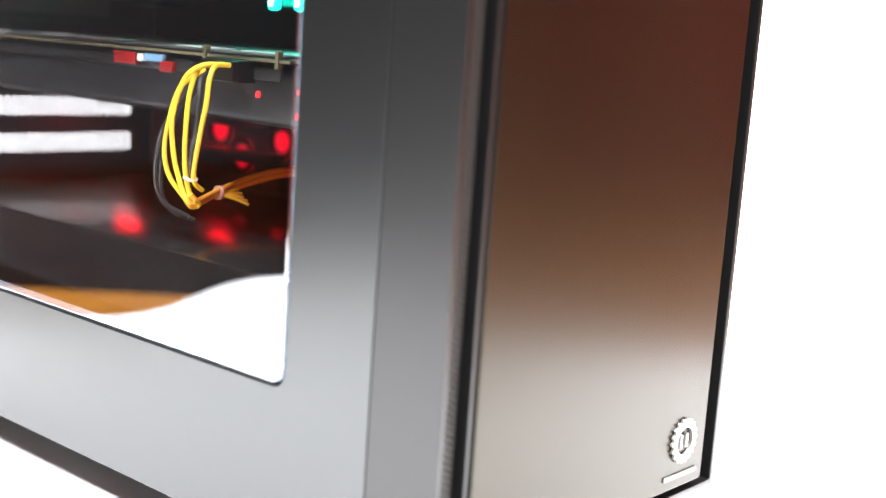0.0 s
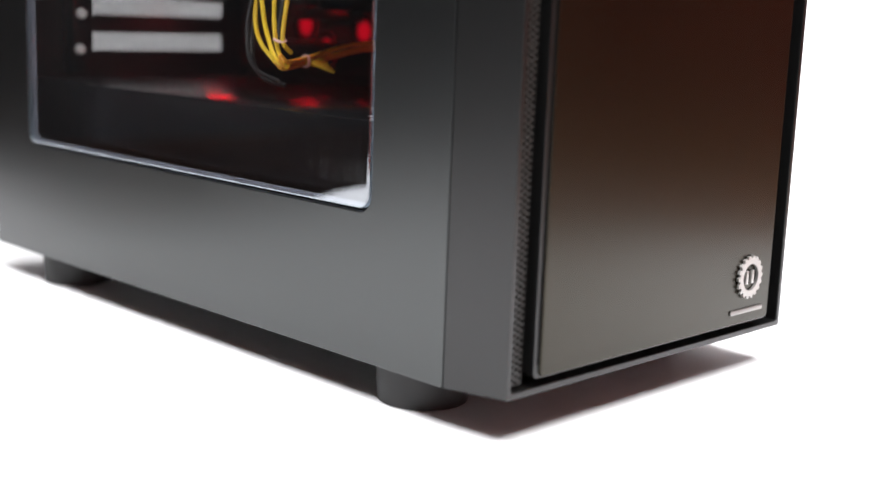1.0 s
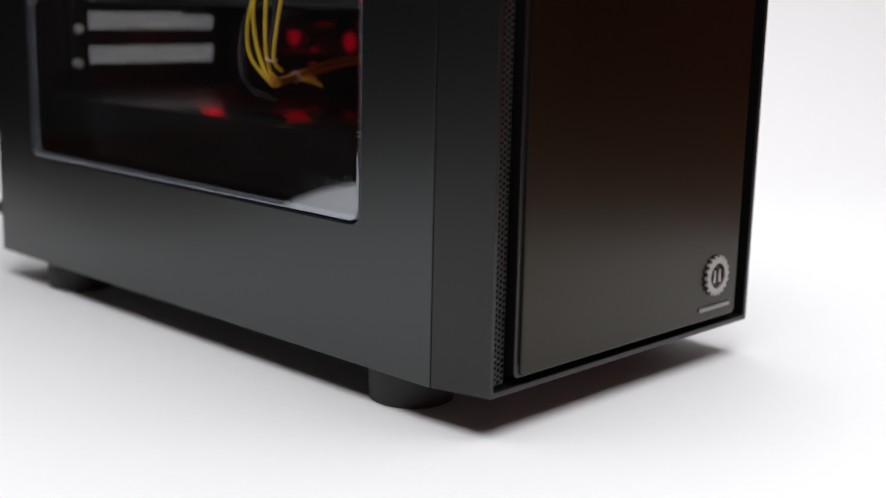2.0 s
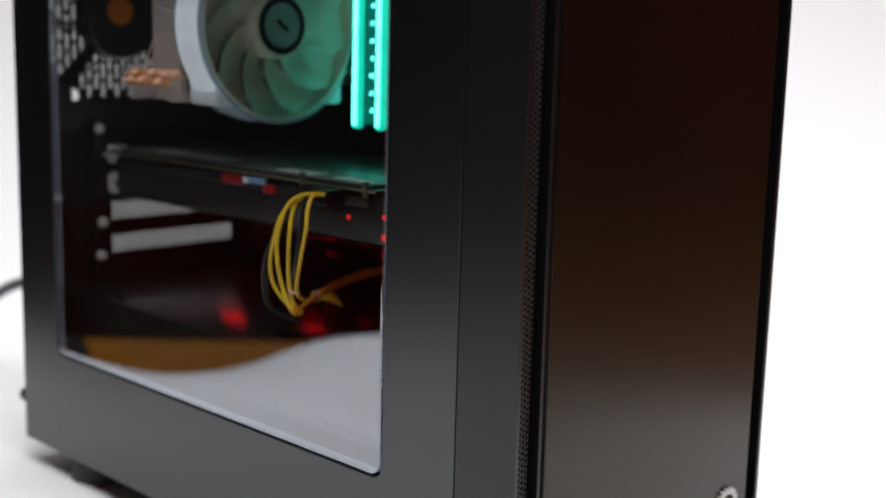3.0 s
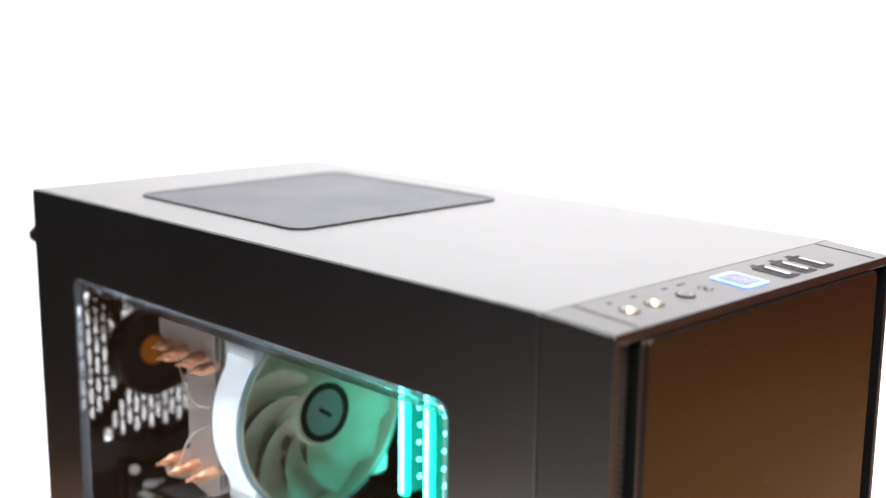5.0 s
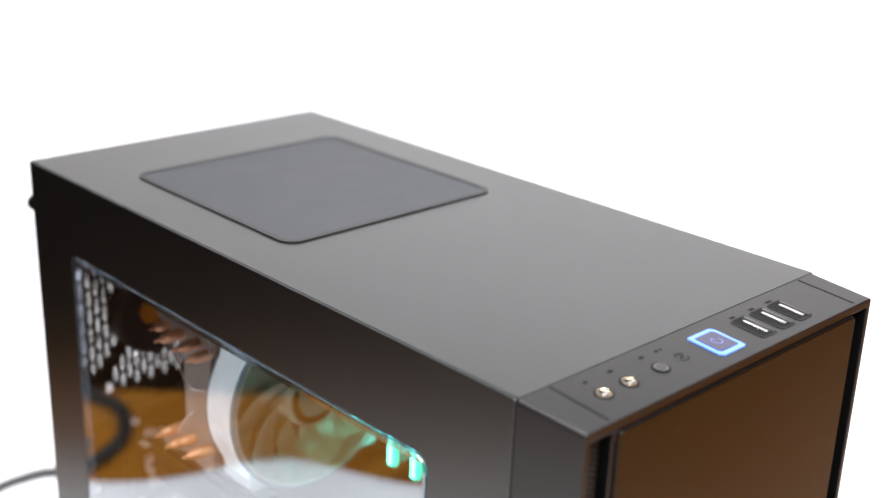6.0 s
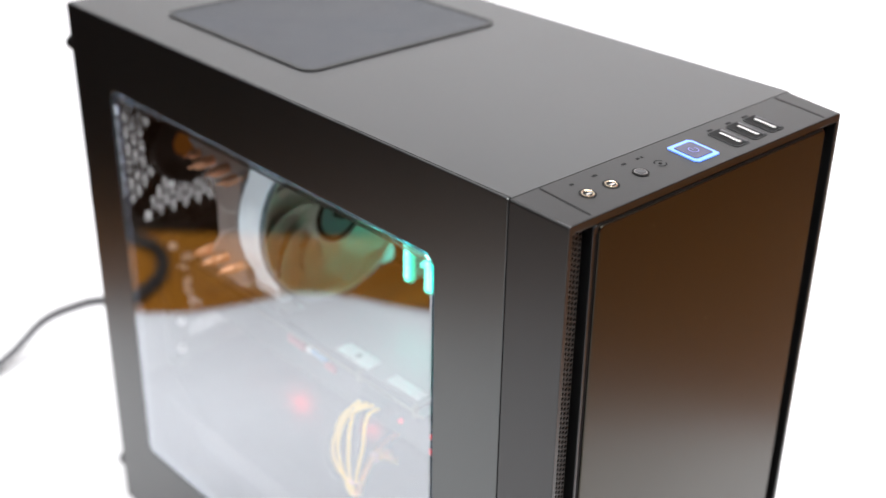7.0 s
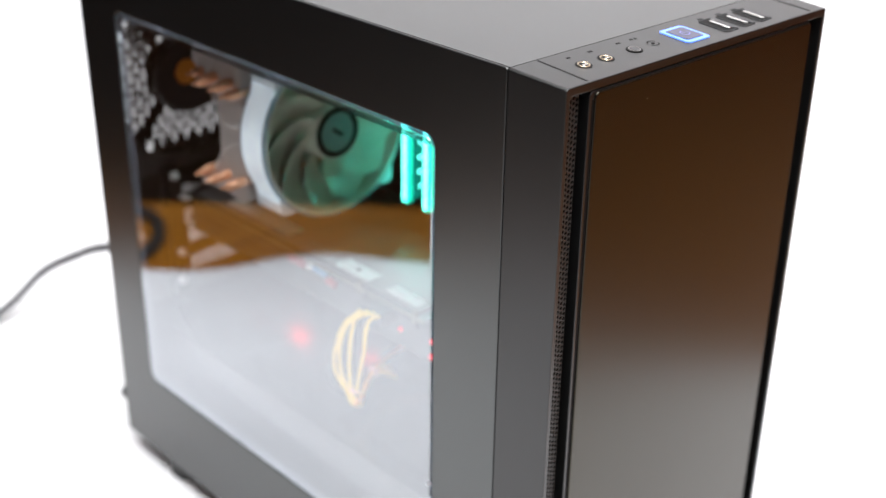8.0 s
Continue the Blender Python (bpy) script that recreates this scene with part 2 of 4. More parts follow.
def soft_glow(name, color, strength):
    """A small lens, brightest in its middle and fading to its rim."""
    m = bpy.data.materials.new(name)
    m.use_nodes = True
    nt = m.node_tree
    n, link = nt.nodes, nt.links.new
    p = n["Principled BSDF"]
    p.inputs["Base Color"].default_value = (0.010, 0.009, 0.009, 1)
    p.inputs["Roughness"].default_value = 0.22
    p.inputs["Specular IOR Level"].default_value = 0.7
    p.inputs["Emission Color"].default_value = (*color, 1)
    tc, mid, size, fall = n.new("ShaderNodeTexCoord"), n.new("ShaderNodeVectorMath"), n.new("ShaderNodeVectorMath"), n.new("ShaderNodeMapRange")
    mid.operation, size.operation = "SUBTRACT", "LENGTH"
    mid.inputs[1].default_value = (0.5, 0.5, 0.5)
    link(tc.outputs["Generated"], mid.inputs[0])
    link(mid.outputs["Vector"], size.inputs[0])
    link(size.outputs["Value"], fall.inputs["Value"])
    fall.interpolation_type = "SMOOTHERSTEP"
    fall.inputs["From Min"].default_value, fall.inputs["From Max"].default_value = 0.5, 0.70
    fall.inputs["To Min"].default_value, fall.inputs["To Max"].default_value = 1.0, 0.0
    curve, gain = n.new("ShaderNodeMath"), n.new("ShaderNodeMath")
    curve.operation, gain.operation = "POWER", "MULTIPLY"
    curve.inputs[1].default_value, gain.inputs[1].default_value = 3.2, strength
    link(fall.outputs["Result"], curve.inputs[0])
    link(curve.outputs[0], gain.inputs[0])
    link(gain.outputs[0], p.inputs["Emission Strength"])
    return m


RED_FAINT = soft_glow("faint_red_lens", (1.0, 0.0, 0.02), 0.6)

# ---- building blocks ----
ORIGIN = {}


def thing(name, label, category, at=(0, 0, 0), group="", kind=""):
    ob = new(name)
    ob.empty_display_size = 0.02
    ob.location = at
    ORIGIN[ob] = Vector(at)
    return tagged(ob, label, category, group, kind)


def mesh_of(bm, materials, origin, name, smooth=True):
    bmesh.ops.translate(bm, verts=bm.verts, vec=-Vector(origin))
    bmesh.ops.recalc_face_normals(bm, faces=bm.faces)
    me = bpy.data.meshes.new(name)
    if smooth:
        for f in bm.faces:
            f.smooth = True
        for e in bm.edges:
            if len(e.link_faces) != 2 or e.calc_face_angle(3.0) > radians(32):
                e.smooth = False
    bm.to_mesh(me)
    bm.free()
    for m in materials if isinstance(materials, (list, tuple)) else [materials]:
        me.materials.append(m)
    return me


def part(name, bm, mat, parent, label="", smooth=True):
    """One mesh under a thing or a part; the bmesh is given in world metres."""
    o = ORIGIN[parent]
    ob = new(name, mesh_of(bm, mat, o, name, smooth))
    ob.parent = parent
    ORIGIN[ob] = o
    if label:
        tagged(ob, label)
    return ob


def again(ob, offset, parent=None):
    """The same mesh once more under a parent, moved by offset."""
    c = new(ob.name.split(".")[0], ob.data)
    c.parent = parent or ob.parent
    c.location = ob.location + Vector(offset)
    ORIGIN[c] = ORIGIN[ob] + Vector(offset)
    if "label" in ob:
        tagged(c, ob["label"])
    return c


def single(name, bm, mat, label, category, group="", kind="", at=(0, 0, 0), smooth=True):
    """A thing of one mesh."""
    ob = new(name, mesh_of(bm, mat, at, name, smooth))
    ob.location = at
    ORIGIN[ob] = Vector(at)
    return tagged(ob, label, category, group, kind)


def box(x0, x1, y0, y1, z0, z1, bevel=0.0, bm=None, segments=2):
    bm = bm or bmesh.new()
    made = bmesh.ops.create_cube(bm, size=1)["verts"]
    bmesh.ops.transform(bm, verts=made, matrix=Matrix.Translation(((x0 + x1) / 2, (y0 + y1) / 2, (z0 + z1) / 2)) @ Matrix.Diagonal((x1 - x0, y1 - y0, z1 - z0, 1)))
    if bevel:
        edges = list({e for v in made for e in v.link_edges})
        bmesh.ops.bevel(bm, geom=edges, offset=bevel, segments=segments, affect="EDGES", profile=0.5)
    return bm


def axis_matrix(axis):
    return {"x": pose(0, 0, 0, 0, 90, 0), "y": pose(0, 0, 0, -90, 0, 0), "z": Matrix.Identity(4)}[axis]


def turned(profile, centre, axis="z", n=32, bm=None):
    """A turned body: profile rows of (radius, height along the axis) from bottom to top."""
    bm = bm or bmesh.new()
    m = Matrix.Translation(centre) @ axis_matrix(axis)
    rings = []
    for r, h in profile:
        if r < 1e-6:
            rings.append([bm.verts.new(m @ Vector((0, 0, h)))])
        else:
            rings.append([bm.verts.new(m @ Vector((r * math.cos(2 * math.pi * k / n), r * math.sin(2 * math.pi * k / n), h))) for k in range(n)])
    for a, b in zip(rings, rings[1:]):
        for k in range(n):
            j = (k + 1) % n
            if len(a) == 1 and len(b) > 1:
                bm.faces.new((a[0], b[j], b[k]))
            elif len(b) == 1 and len(a) > 1:
                bm.faces.new((a[k], a[j], b[0]))
            elif len(a) > 1:
                bm.faces.new((a[k], a[j], b[j], b[k]))
    for ring, flip in ((rings[0], True), (rings[-1], False)):
        if len(ring) > 1:
            bm.faces.new(ring[::-1] if flip else ring)
    return bm


def pipe_ring(r0, r1, h0, h1, centre, axis="z", n=40, bm=None):
    """A ring with a square section."""
    bm = bm or bmesh.new()
    m = Matrix.Translation(centre) @ axis_matrix(axis)
    loops = []
    for r, h in ((r0, h0), (r1, h0), (r1, h1), (r0, h1)):
        loops.append([bm.verts.new(m @ Vector((r * math.cos(2 * math.pi * k / n), r * math.sin(2 * math.pi * k / n), h))) for k in range(n)])
    for i in range(4):
        a, b = loops[i], loops[(i + 1) % 4]
        for k in range(n):
            j = (k + 1) % n
            bm.faces.new((a[k], a[j], b[j], b[k]))
    return bm


def smooth_line(points, steps=10):
    """Points along a Catmull-Rom line through the given ones."""
    p = [Vector(q) for q in points]
    p = [p[0] * 2 - p[1]] + p + [p[-1] * 2 - p[-2]]
    out = []
    for i in range(1, len(p) - 2):
        a, b, c, d = p[i - 1 : i + 3]
        for s in range(steps):
            t = s / steps
            out.append(0.5 * (2 * b + (c - a) * t + (2 * a - 5 * b + 4 * c - d) * t * t + (3 * b - 3 * c + d - a) * t ** 3))
    return out + [p[-2]]


def hose(points, radius, n=10, steps=10, bm=None):
    """A round tube along a smooth line."""
    bm = bm or bmesh.new()
    line = smooth_line(points, steps)
    rings, side = [], None
    for i, q in enumerate(line):
        way = (line[min(i + 1, len(line) - 1)] - line[max(i - 1, 0)]).normalized()
        if side is None:
            side = way.orthogonal().normalized()
        side = (side - way * side.dot(way)).normalized()
        up = way.cross(side)
        rings.append([bm.verts.new(q + radius * (side * math.cos(2 * math.pi * k / n) + up * math.sin(2 * math.pi * k / n))) for k in range(n)])
    for a, b in zip(rings, rings[1:]):
        for k in range(n):
            j = (k + 1) % n
            bm.faces.new((a[k], a[j], b[j], b[k]))
    bm.faces.new(rings[0][::-1])
    bm.faces.new(rings[-1])
    return bm


def rounded(a0, a1, b0, b1, r, k=6):
    """The outline of a rounded rectangle, in two flat coordinates."""
    out = []
    for ca, cb, start in ((a1 - r, b1 - r, 0), (a0 + r, b1 - r, 90), (a0 + r, b0 + r, 180), (a1 - r, b0 + r, 270)):
        for i in range(k + 1):
            w = radians(start + 90 * i / k)
            out.append((ca + r * math.cos(w), cb + r * math.sin(w)))
    return out


def slab(outlines, place, thick, bm=None):
    """A sheet from outlines (the first outside, the others holes); place(a, b, h) gives the point at height h."""
    bm = bm or bmesh.new()
    edges, base = [], []
    for loop in outlines:
        vs = [bm.verts.new(place(a, b, 0)) for a, b in loop]
        base += vs
        edges += [bm.edges.new((vs[i], vs[(i + 1) % len(vs)])) for i in range(len(vs))]
    faces = [g for g in bmesh.ops.triangle_fill(bm, edges=edges, use_beauty=True, use_dissolve=False)["geom"] if isinstance(g, bmesh.types.BMFace)]
    shift = place(0, 0, thick) - place(0, 0, 0)
    top = bmesh.ops.extrude_face_region(bm, geom=faces)["geom"]
    bmesh.ops.translate(bm, verts=[g for g in top if isinstance(g, bmesh.types.BMVert)], vec=shift)
    return bm


def on_x(a, b, h):
    return Vector((h, a, b))


def on_y(a, b, h):
    return Vector((a, h, b))


def on_z(a, b, h):
    return Vector((a, b, h))


def perforated(a0, a1, b0, b1, pa, pb, ha, hb, place, thick, keep=None, hexed=True, stagger=True):
    """A sheet with a grid of real holes: pitch pa by pb, holes ha by hb. keep(a, lo, hi) gives the stretch of a hole that is punched, or None."""
    verts, faces = [], []
    columns = max(1, round((a1 - a0) / pa))
    pa = (a1 - a0) / columns
    rows = max(1, round((b1 - b0) / pb))
    pb = (b1 - b0) / rows
    if hexed == "slot":
        shape = [(0.5, 0.38), (0.25, 0.5), (-0.25, 0.5), (-0.5, 0.38), (-0.5, -0.38), (-0.25, -0.5), (0.25, -0.5), (0.5, -0.38)]
    elif hexed:
        shape = [(0.5, 0.28), (0.0, 0.5), (-0.5, 0.28), (-0.5, -0.28), (0.0, -0.5), (0.5, -0.28)]
    else:
        shape = [(0.5, 0.2), (0.2, 0.5), (-0.2, 0.5), (-0.5, 0.2), (-0.5, -0.2), (-0.2, -0.5), (0.2, -0.5), (0.5, -0.2)]
    k = len(shape)

    def add(points):
        verts.extend(points)
        return len(verts) - len(points)

    for c in range(columns):
        left, right = a0 + c * pa, a0 + (c + 1) * pa
        shift = pb / 2 if stagger and c % 2 else 0.0
        cuts = [b0] + [b0 + shift + r * pb for r in range(0 if shift else 1, rows + 1) if b0 + shift + r * pb < b1 - 1e-9] + [b1]
        for lo, hi in zip(cuts, cuts[1:]):
            ca, cb = (left + right) / 2, (lo + hi) / 2
            whole = abs(hi - lo - pb) < 1e-6
            corner = [(right, hi), (left, hi), (left, lo), (right, lo)]
            tall = hb
            if keep:
                stretch = keep(ca, cb - hb / 2, cb + hb / 2)
                whole = whole and stretch is not None
                if whole:
                    cb, tall = (stretch[0] + stretch[1]) / 2, stretch[1] - stretch[0]
            if not whole:
                for h in (0.0, thick):
                    i = add([place(a, b, h) for a, b in corner])
                    faces.append((i, i + 1, i + 2, i + 3))
                continue
            hole = [(ca + u * ha, cb + v * tall) for u, v in shape]
            base = []
            for h in (0.0, thick):
                i = add([place(a, b, h) for a, b in corner])
                j = add([place(a, b, h) for a, b in hole])
                base.append(j)
                near = [min(range(4), key=lambda q: (corner[q][0] - x) ** 2 + (corner[q][1] - y) ** 2 + (1e-9 * q)) for x, y in hole]
                for s in range(k):
                    t = (s + 1) % k
                    if near[s] == near[t]:
                        faces.append((i + near[s], j + s, j + t))
                    else:
                        faces.append((i + near[s], i + near[t], j + t, j + s))
            for s in range(k):
                t = (s + 1) % k
                faces.append((base[0] + s, base[0] + t, base[1] + t, base[1] + s))
    me = bpy.data.meshes.new("perforated")
    me.from_pydata([tuple(v) for v in verts], [], faces)
    bm = bmesh.new()
    bm.from_mesh(me)
    bpy.data.meshes.remove(me)
    return bm


# ---- the room, the desk and the paper sweep ----
# The sweep runs along `ahead`; `across` points to its left.
AHEAD, ACROSS = Vector((0.72, 0.694, 0)), Vector((-0.694, 0.72, 0))


def spot(d, p, z):
    return AHEAD * d + ACROSS * p + Vector((0, 0, z))


FLOOR_Z, CEIL_Z = -0.80, 1.75
single("floor", box(-2.6, 3.2, -2.8, 3.0, FLOOR_Z - 0.1, FLOOR_Z), FLOOR, "dark wooden floor of the room", "floor", kind="structure")
single("ceiling", box(-2.6, 3.2, -2.8, 3.0, CEIL_Z, CEIL_Z + 0.1), CEILING, "white plaster ceiling of the room", "ceiling", kind="structure")
for wname, lim in (("wall_west", (-2.7, -2.6, -2.9, 3.1)), ("wall_east", (3.2, 3.3, -2.9, 3.1)), ("wall_south", (-2.6, 3.2, -2.9, -2.8)), ("wall_north", (-2.6, 3.2, 3.0, 3.1))):
    single(wname, box(*lim, FLOOR_Z - 0.1, CEIL_Z + 0.1), WALL_RED if wname in ("wall_east", "wall_south") else WALL, "red-brown papered wall" if wname in ("wall_east", "wall_south") else "dark grey papered wall", "wall", kind="structure")

for lim in ((-2.6, -2.57, -2.8, 3.0), (-2.57, 3.2, 2.97, 3.0)):
    single("wainscot", box(*lim, FLOOR_Z, -0.24, 0.004), FLOOR, "dark wooden panelling on the lower wall", "panelling", kind="structure")

lamp_body = thing("ceiling_light", "square white ceiling light above the table", "lamp", (LAMP[0], LAMP[1], CEIL_Z))
part("housing", box(LAMP[0] - 0.80, LAMP[0] + 0.80, LAMP[1] - 0.80, LAMP[1] + 0.80, LAMP[2] + 0.03, CEIL_Z, 0.01), BOARD, lamp_body)

DESK_Z = -0.078
desk = thing("desk", "brown oak desk under the white paper", "desk", spot(0.2, -0.1, FLOOR_Z))
bm = box(-0.98, 1.30, -1.95, 0.93, DESK_Z - 0.035, DESK_Z, 0.004)
turn_desk = Matrix(((AHEAD.x, ACROSS.x, 0, 0), (AHEAD.y, ACROSS.y, 0, 0), (0, 0, 1, 0), (0, 0, 0, 1)))
bm.transform(turn_desk)
part("desktop", bm, WOOD, desk, "brown oak desktop")
for d, p in ((-0.9, -1.87), (1.1, -1.87), (-0.9, 0.85), (1.1, 0.85)):
    bm = box(d - 0.03, d + 0.03, p - 0.03, p + 0.03, FLOOR_Z, DESK_Z - 0.035, 0.004)
    bm.transform(turn_desk)
    part("leg", bm, WOOD, desk)

bm = box(-0.72, 0.80, -0.36, 0.450, DESK_Z, -0.0022, 0.003)
bm.transform(turn_desk)
single("platform_board", bm, BOARD, "white board lying on the desk under the paper", "board")


def sweep(d):
    """Height and advance of the paper along its length d: flat, then a bend, then upright."""
    bend, r = 0.80, 0.32
    if d < bend:
        return d, 0.0
    w = (d - bend) / r
    if w < math.pi / 2:
        return bend + r * math.sin(w), r * (1 - math.cos(w))
    return bend + r, r + (d - bend - r * math.pi / 2)


def paper_edge(d):
    """The left edge of the paper and its height there: curled up, with one deep sag."""
    out = math.exp(-abs((d - 0.230) / 0.103) ** 2.05)
    sag = math.exp(-abs((d - 0.243) / 0.107) ** 2.2)
    fade = min(1.0, max(0.0, (0.66 - d) / 0.2))
    wide = min(1.0, max(0.0, (d - 0.38) / 0.28))
    return 0.560 + 0.202 * out + 0.115 * wide * wide * (3 - 2 * wide), 0.0243 * fade * fade * (3 - 2 * fade) - 0.094 * sag


verts, faces = [], []
lengths = np.linspace(-0.78, 2.05, 190)
sides = np.linspace(0, 1, 60)
for d in lengths:
    adv, up = sweep(d)
    left, sag = paper_edge(d) if d < 0.66 else (0.675 + 0.25 * min(1.0, d - 0.66), 0.0)
    ease_out = min(1.0, max(0.0, (d - 0.22) / 0.5))
    right = -0.415 - 0.465 * ease_out * ease_out * (3 - 2 * ease_out)
    for s in sides:
        p = right + (left - right) * s
        droop = sag * max(0.0, (p - 0.455) / (left - 0.455)) ** 1.2
        lift = 0.010 * max(0.0, (right + 0.06 - p) / 0.06) ** 2 * (0.5 + 0.5 * math.sin(d * 9))
        verts.append(tuple(spot(adv, p, up + droop + lift)))
w = len(sides)
for i in range(len(lengths) - 1):
    for j in range(w - 1):
        faces.append((i * w + j, i * w + j + 1, (i + 1) * w + j + 1, (i + 1) * w + j))
me = bpy.data.meshes.new("backdrop")
me.from_pydata(verts, [], faces)
for f in me.polygons:
    f.use_smooth = True
me.materials.append(PAPER)
paper = tagged(new("backdrop", me), "seamless white paper sweep with wavy edge", "backdrop", kind="structure")
solid = paper.modifiers.new("thickness", "SOLIDIFY")
solid.thickness, solid.offset = 0.0006, -1.0


def ease(bm, axis, value, offset, segments=2):
    """Rounds the outer edges of the face that lies at one value along an axis."""
    i = "xyz".index(axis)
    bm.normal_update()
    edges = [e for e in bm.edges if all(abs(v.co[i] - value) < 1e-6 for v in e.verts) and len(e.link_faces) == 2 and e.calc_face_angle(0) > 0.7]
    bmesh.ops.bevel(bm, geom=edges, offset=offset, segments=segments, affect="EDGES", profile=0.5)
    return bm


# ---- the computer case ----
W, D, H = 0.2012, 0.4118, 0.390  # width, depth, height
B = 0.0165  # underside of the body
SEAM = 0.0312  # depth of the front bezel
WY0, WY1, WZ0, WZ1 = 0.0763, 0.3687, 0.0800, 0.3461  # window opening

case = thing("computer_case", "black tower computer case with a clear side window", "computer case", (0.1, 0.2, 0))

# side panel with the window opening
side = part("side_panel", ease(slab([rounded(SEAM + 0.0005, D, B, H - 0.0002, 0.0012, 3), rounded(WY0, WY1, WZ0, WZ1, 0.007, 8)], on_x, 0.0014), "x", 0.0, 0.0006), PAINT, case, "black powder-coated steel side panel", smooth=False)
# turned-in edges of the side panel
part("panel_flange", box(0.0014, 0.008, SEAM + 0.001, D - 0.001, B, B + 0.0012), PAINT, case)
part("panel_flange", box(0.0014, 0.008, D - 0.0012, D, B + 0.0012, H - 0.003), PAINT, case)
# clear pane, set into the opening
bm = slab([rounded(WY0 + 0.0012, WY1 - 0.0012, WZ0 + 0.0012, WZ1 - 0.0012, 0.006, 8)], on_x, 0.003)
bmesh.ops.translate(bm, verts=bm.verts, vec=(-0.0006, 0, 0))
ease(bm, "x", -0.0006, 0.0007, 2)
bm.normal_update()
for f in bm.faces:
    f.material_index = 1 if abs(f.normal.x) < 0.05 else 0 if f.calc_center_median().x < 0.001 else 2
pane = part("window_pane", bm, [PANE, PANE_EDGE, PANE_BACK], side, "clear acrylic window pane", smooth=False)
pane.visible_shadow = False
# ring added behind the pane, coloured like its inner edge reflection
bm = slab([rounded(WY0 + 0.0013, WY1 - 0.0013, WZ0 + 0.0013, WZ1 - 0.0013, 0.006, 8), rounded(WY0 + 0.0030, WY1 - 0.0030, WZ0 + 0.0030, WZ1 - 0.0030, 0.0045, 8)], on_x, 0.0012)
bmesh.ops.translate(bm, verts=bm.verts, vec=(0.0026, 0, 0))
part("pane_border", bm, EDGE_REFLECTION, pane, "ring with the pane edge's reflection in its milky colour", smooth=False).visible_shadow = False

# polished lip added behind the pane's top, rounded inwards to mirror the teal lights
lip = [(0.0039, WZ1 - 0.0075), (0.0039, WZ1 - 0.0042), (0.0050, WZ1 - 0.0045), (0.0060, WZ1 - 0.0050), (0.0068, WZ1 - 0.0057), (0.0074, WZ1 - 0.0068), (0.0074, WZ1 - 0.0075)]
bm = slab([lip], on_y, WY1 - WY0 - 0.010)
bmesh.ops.translate(bm, verts=bm.verts, vec=(0, WY0 + 0.005, 0))
part("pane_lip", bm, MIRROR_LIP, pane, "polished rounded lip added to mirror the teal lights").visible_shadow = False

part("side_panel", box(W + 0.0001, W + 0.0015, SEAM + 0.0003, D, B, H - 0.0002, 0.0006), PAINT, case, "plain black steel side panel")
TX0, TX1, TY0, TY1 = 0.0388, 0.1648, 0.2168, 0.3452  # vent in the top, under the dust filter


def on_top(a, b, h):
    return Vector((a, b, H - 0.0014 + h))


top = part("top_panel", slab([[(0.0016, SEAM + 0.0003), (W, SEAM + 0.0003), (W, D), (0.0016, D)], [(TX0, TY0), (TX1, TY0), (TX1, TY1), (TX0, TY1)]], on_top, 0.0014), PAINT, case, "black powder-coated top panel with a vent opening", smooth=False)
part("vent_bar", box((TX0 + TX1) / 2 - 0.0015, (TX0 + TX1) / 2 + 0.0015, TY0, TY1, H - 0.0120, H - 0.0060), DARK, top)
part("bottom_panel", box(0.0016, W, SEAM + 0.0003, D, B, B + 0.0012), PAINT, case)

# rear panel: plain parts round a vent circle and the card slots
RY = 0.4085
VX, VZ, VR = 0.0755, 0.2865, 0.0606


def vent(a, lo, hi):
    """The stretch of a slot that lies inside the round vent and clear of its crossing bars; None where there is none."""
    if abs(a - VX) >= VR - 0.002:
        return None
    reach = math.sqrt(VR * VR - (a - VX) ** 2)
    pieces = [(max(lo, VZ - min(reach, 0.0535)), min(hi, VZ + reach))]
    for middle in (VZ + (a - VX), VZ - (a - VX)):
        cut0, cut1 = middle - 0.0045, middle + 0.0045
        pieces = [q for p0, p1 in pieces for q in ((p0, min(p1, cut0)), (max(p0, cut1), p1)) if q[1] > q[0]]
    best = max(pieces, key=lambda q: q[1] - q[0], default=None)
    return best if best and best[1] - best[0] > 0.0040 else None


def rear(a, b, h):
    return Vector((a, RY + h, b))


part("rear_vent", perforated(0.0115, 0.1415, 0.2130, 0.3594, 0.0050, 0.0122, 0.0030, 0.0104, rear, 0.0010, vent, "slot"), VENT, case, "punched rear vent with elongated holes", smooth=False)
part("rear_panel", slab([[(0.0016, B + 0.0012), (W - 0.0016, B + 0.0012), (W - 0.0016, H - 0.0016), (0.0016, H - 0.0016)], [(0.0115, 0.2130), (0.1415, 0.2130), (0.1415, 0.3594), (0.0115, 0.3594)], [(0.061, 0.126), (0.161, 0.126), (0.161, 0.2125), (0.061, 0.2125)]], rear, 0.001), PAINT, case, smooth=False)
for z in (0.1585, 0.1365):
    part("slot_cover", perforated(0.0635, 0.1595, z - 0.0062, z + 0.0062, 0.0024, 0.00248, 0.0016, 0.0017, rear, 0.001, None, False, True), PAINT, case, "punched expansion slot cover", smooth=False)
part("slot_frame", slab([[(0.061, 0.126), (0.161, 0.126), (0.161, 0.2125), (0.061, 0.2125)], [(0.0635, 0.1303), (0.1595, 0.1303), (0.1595, 0.1427), (0.0635, 0.1427)], [(0.0635, 0.1523), (0.1595, 0.1523), (0.1595, 0.1647), (0.0635, 0.1647)]], rear, 0.001), PAINT, case, smooth=False)
part("slot_rail", box(0.0435, 0.0540, 0.396, RY, 0.118, 0.218, 0.0008), PAINT, case, "black rail that holds the card brackets")
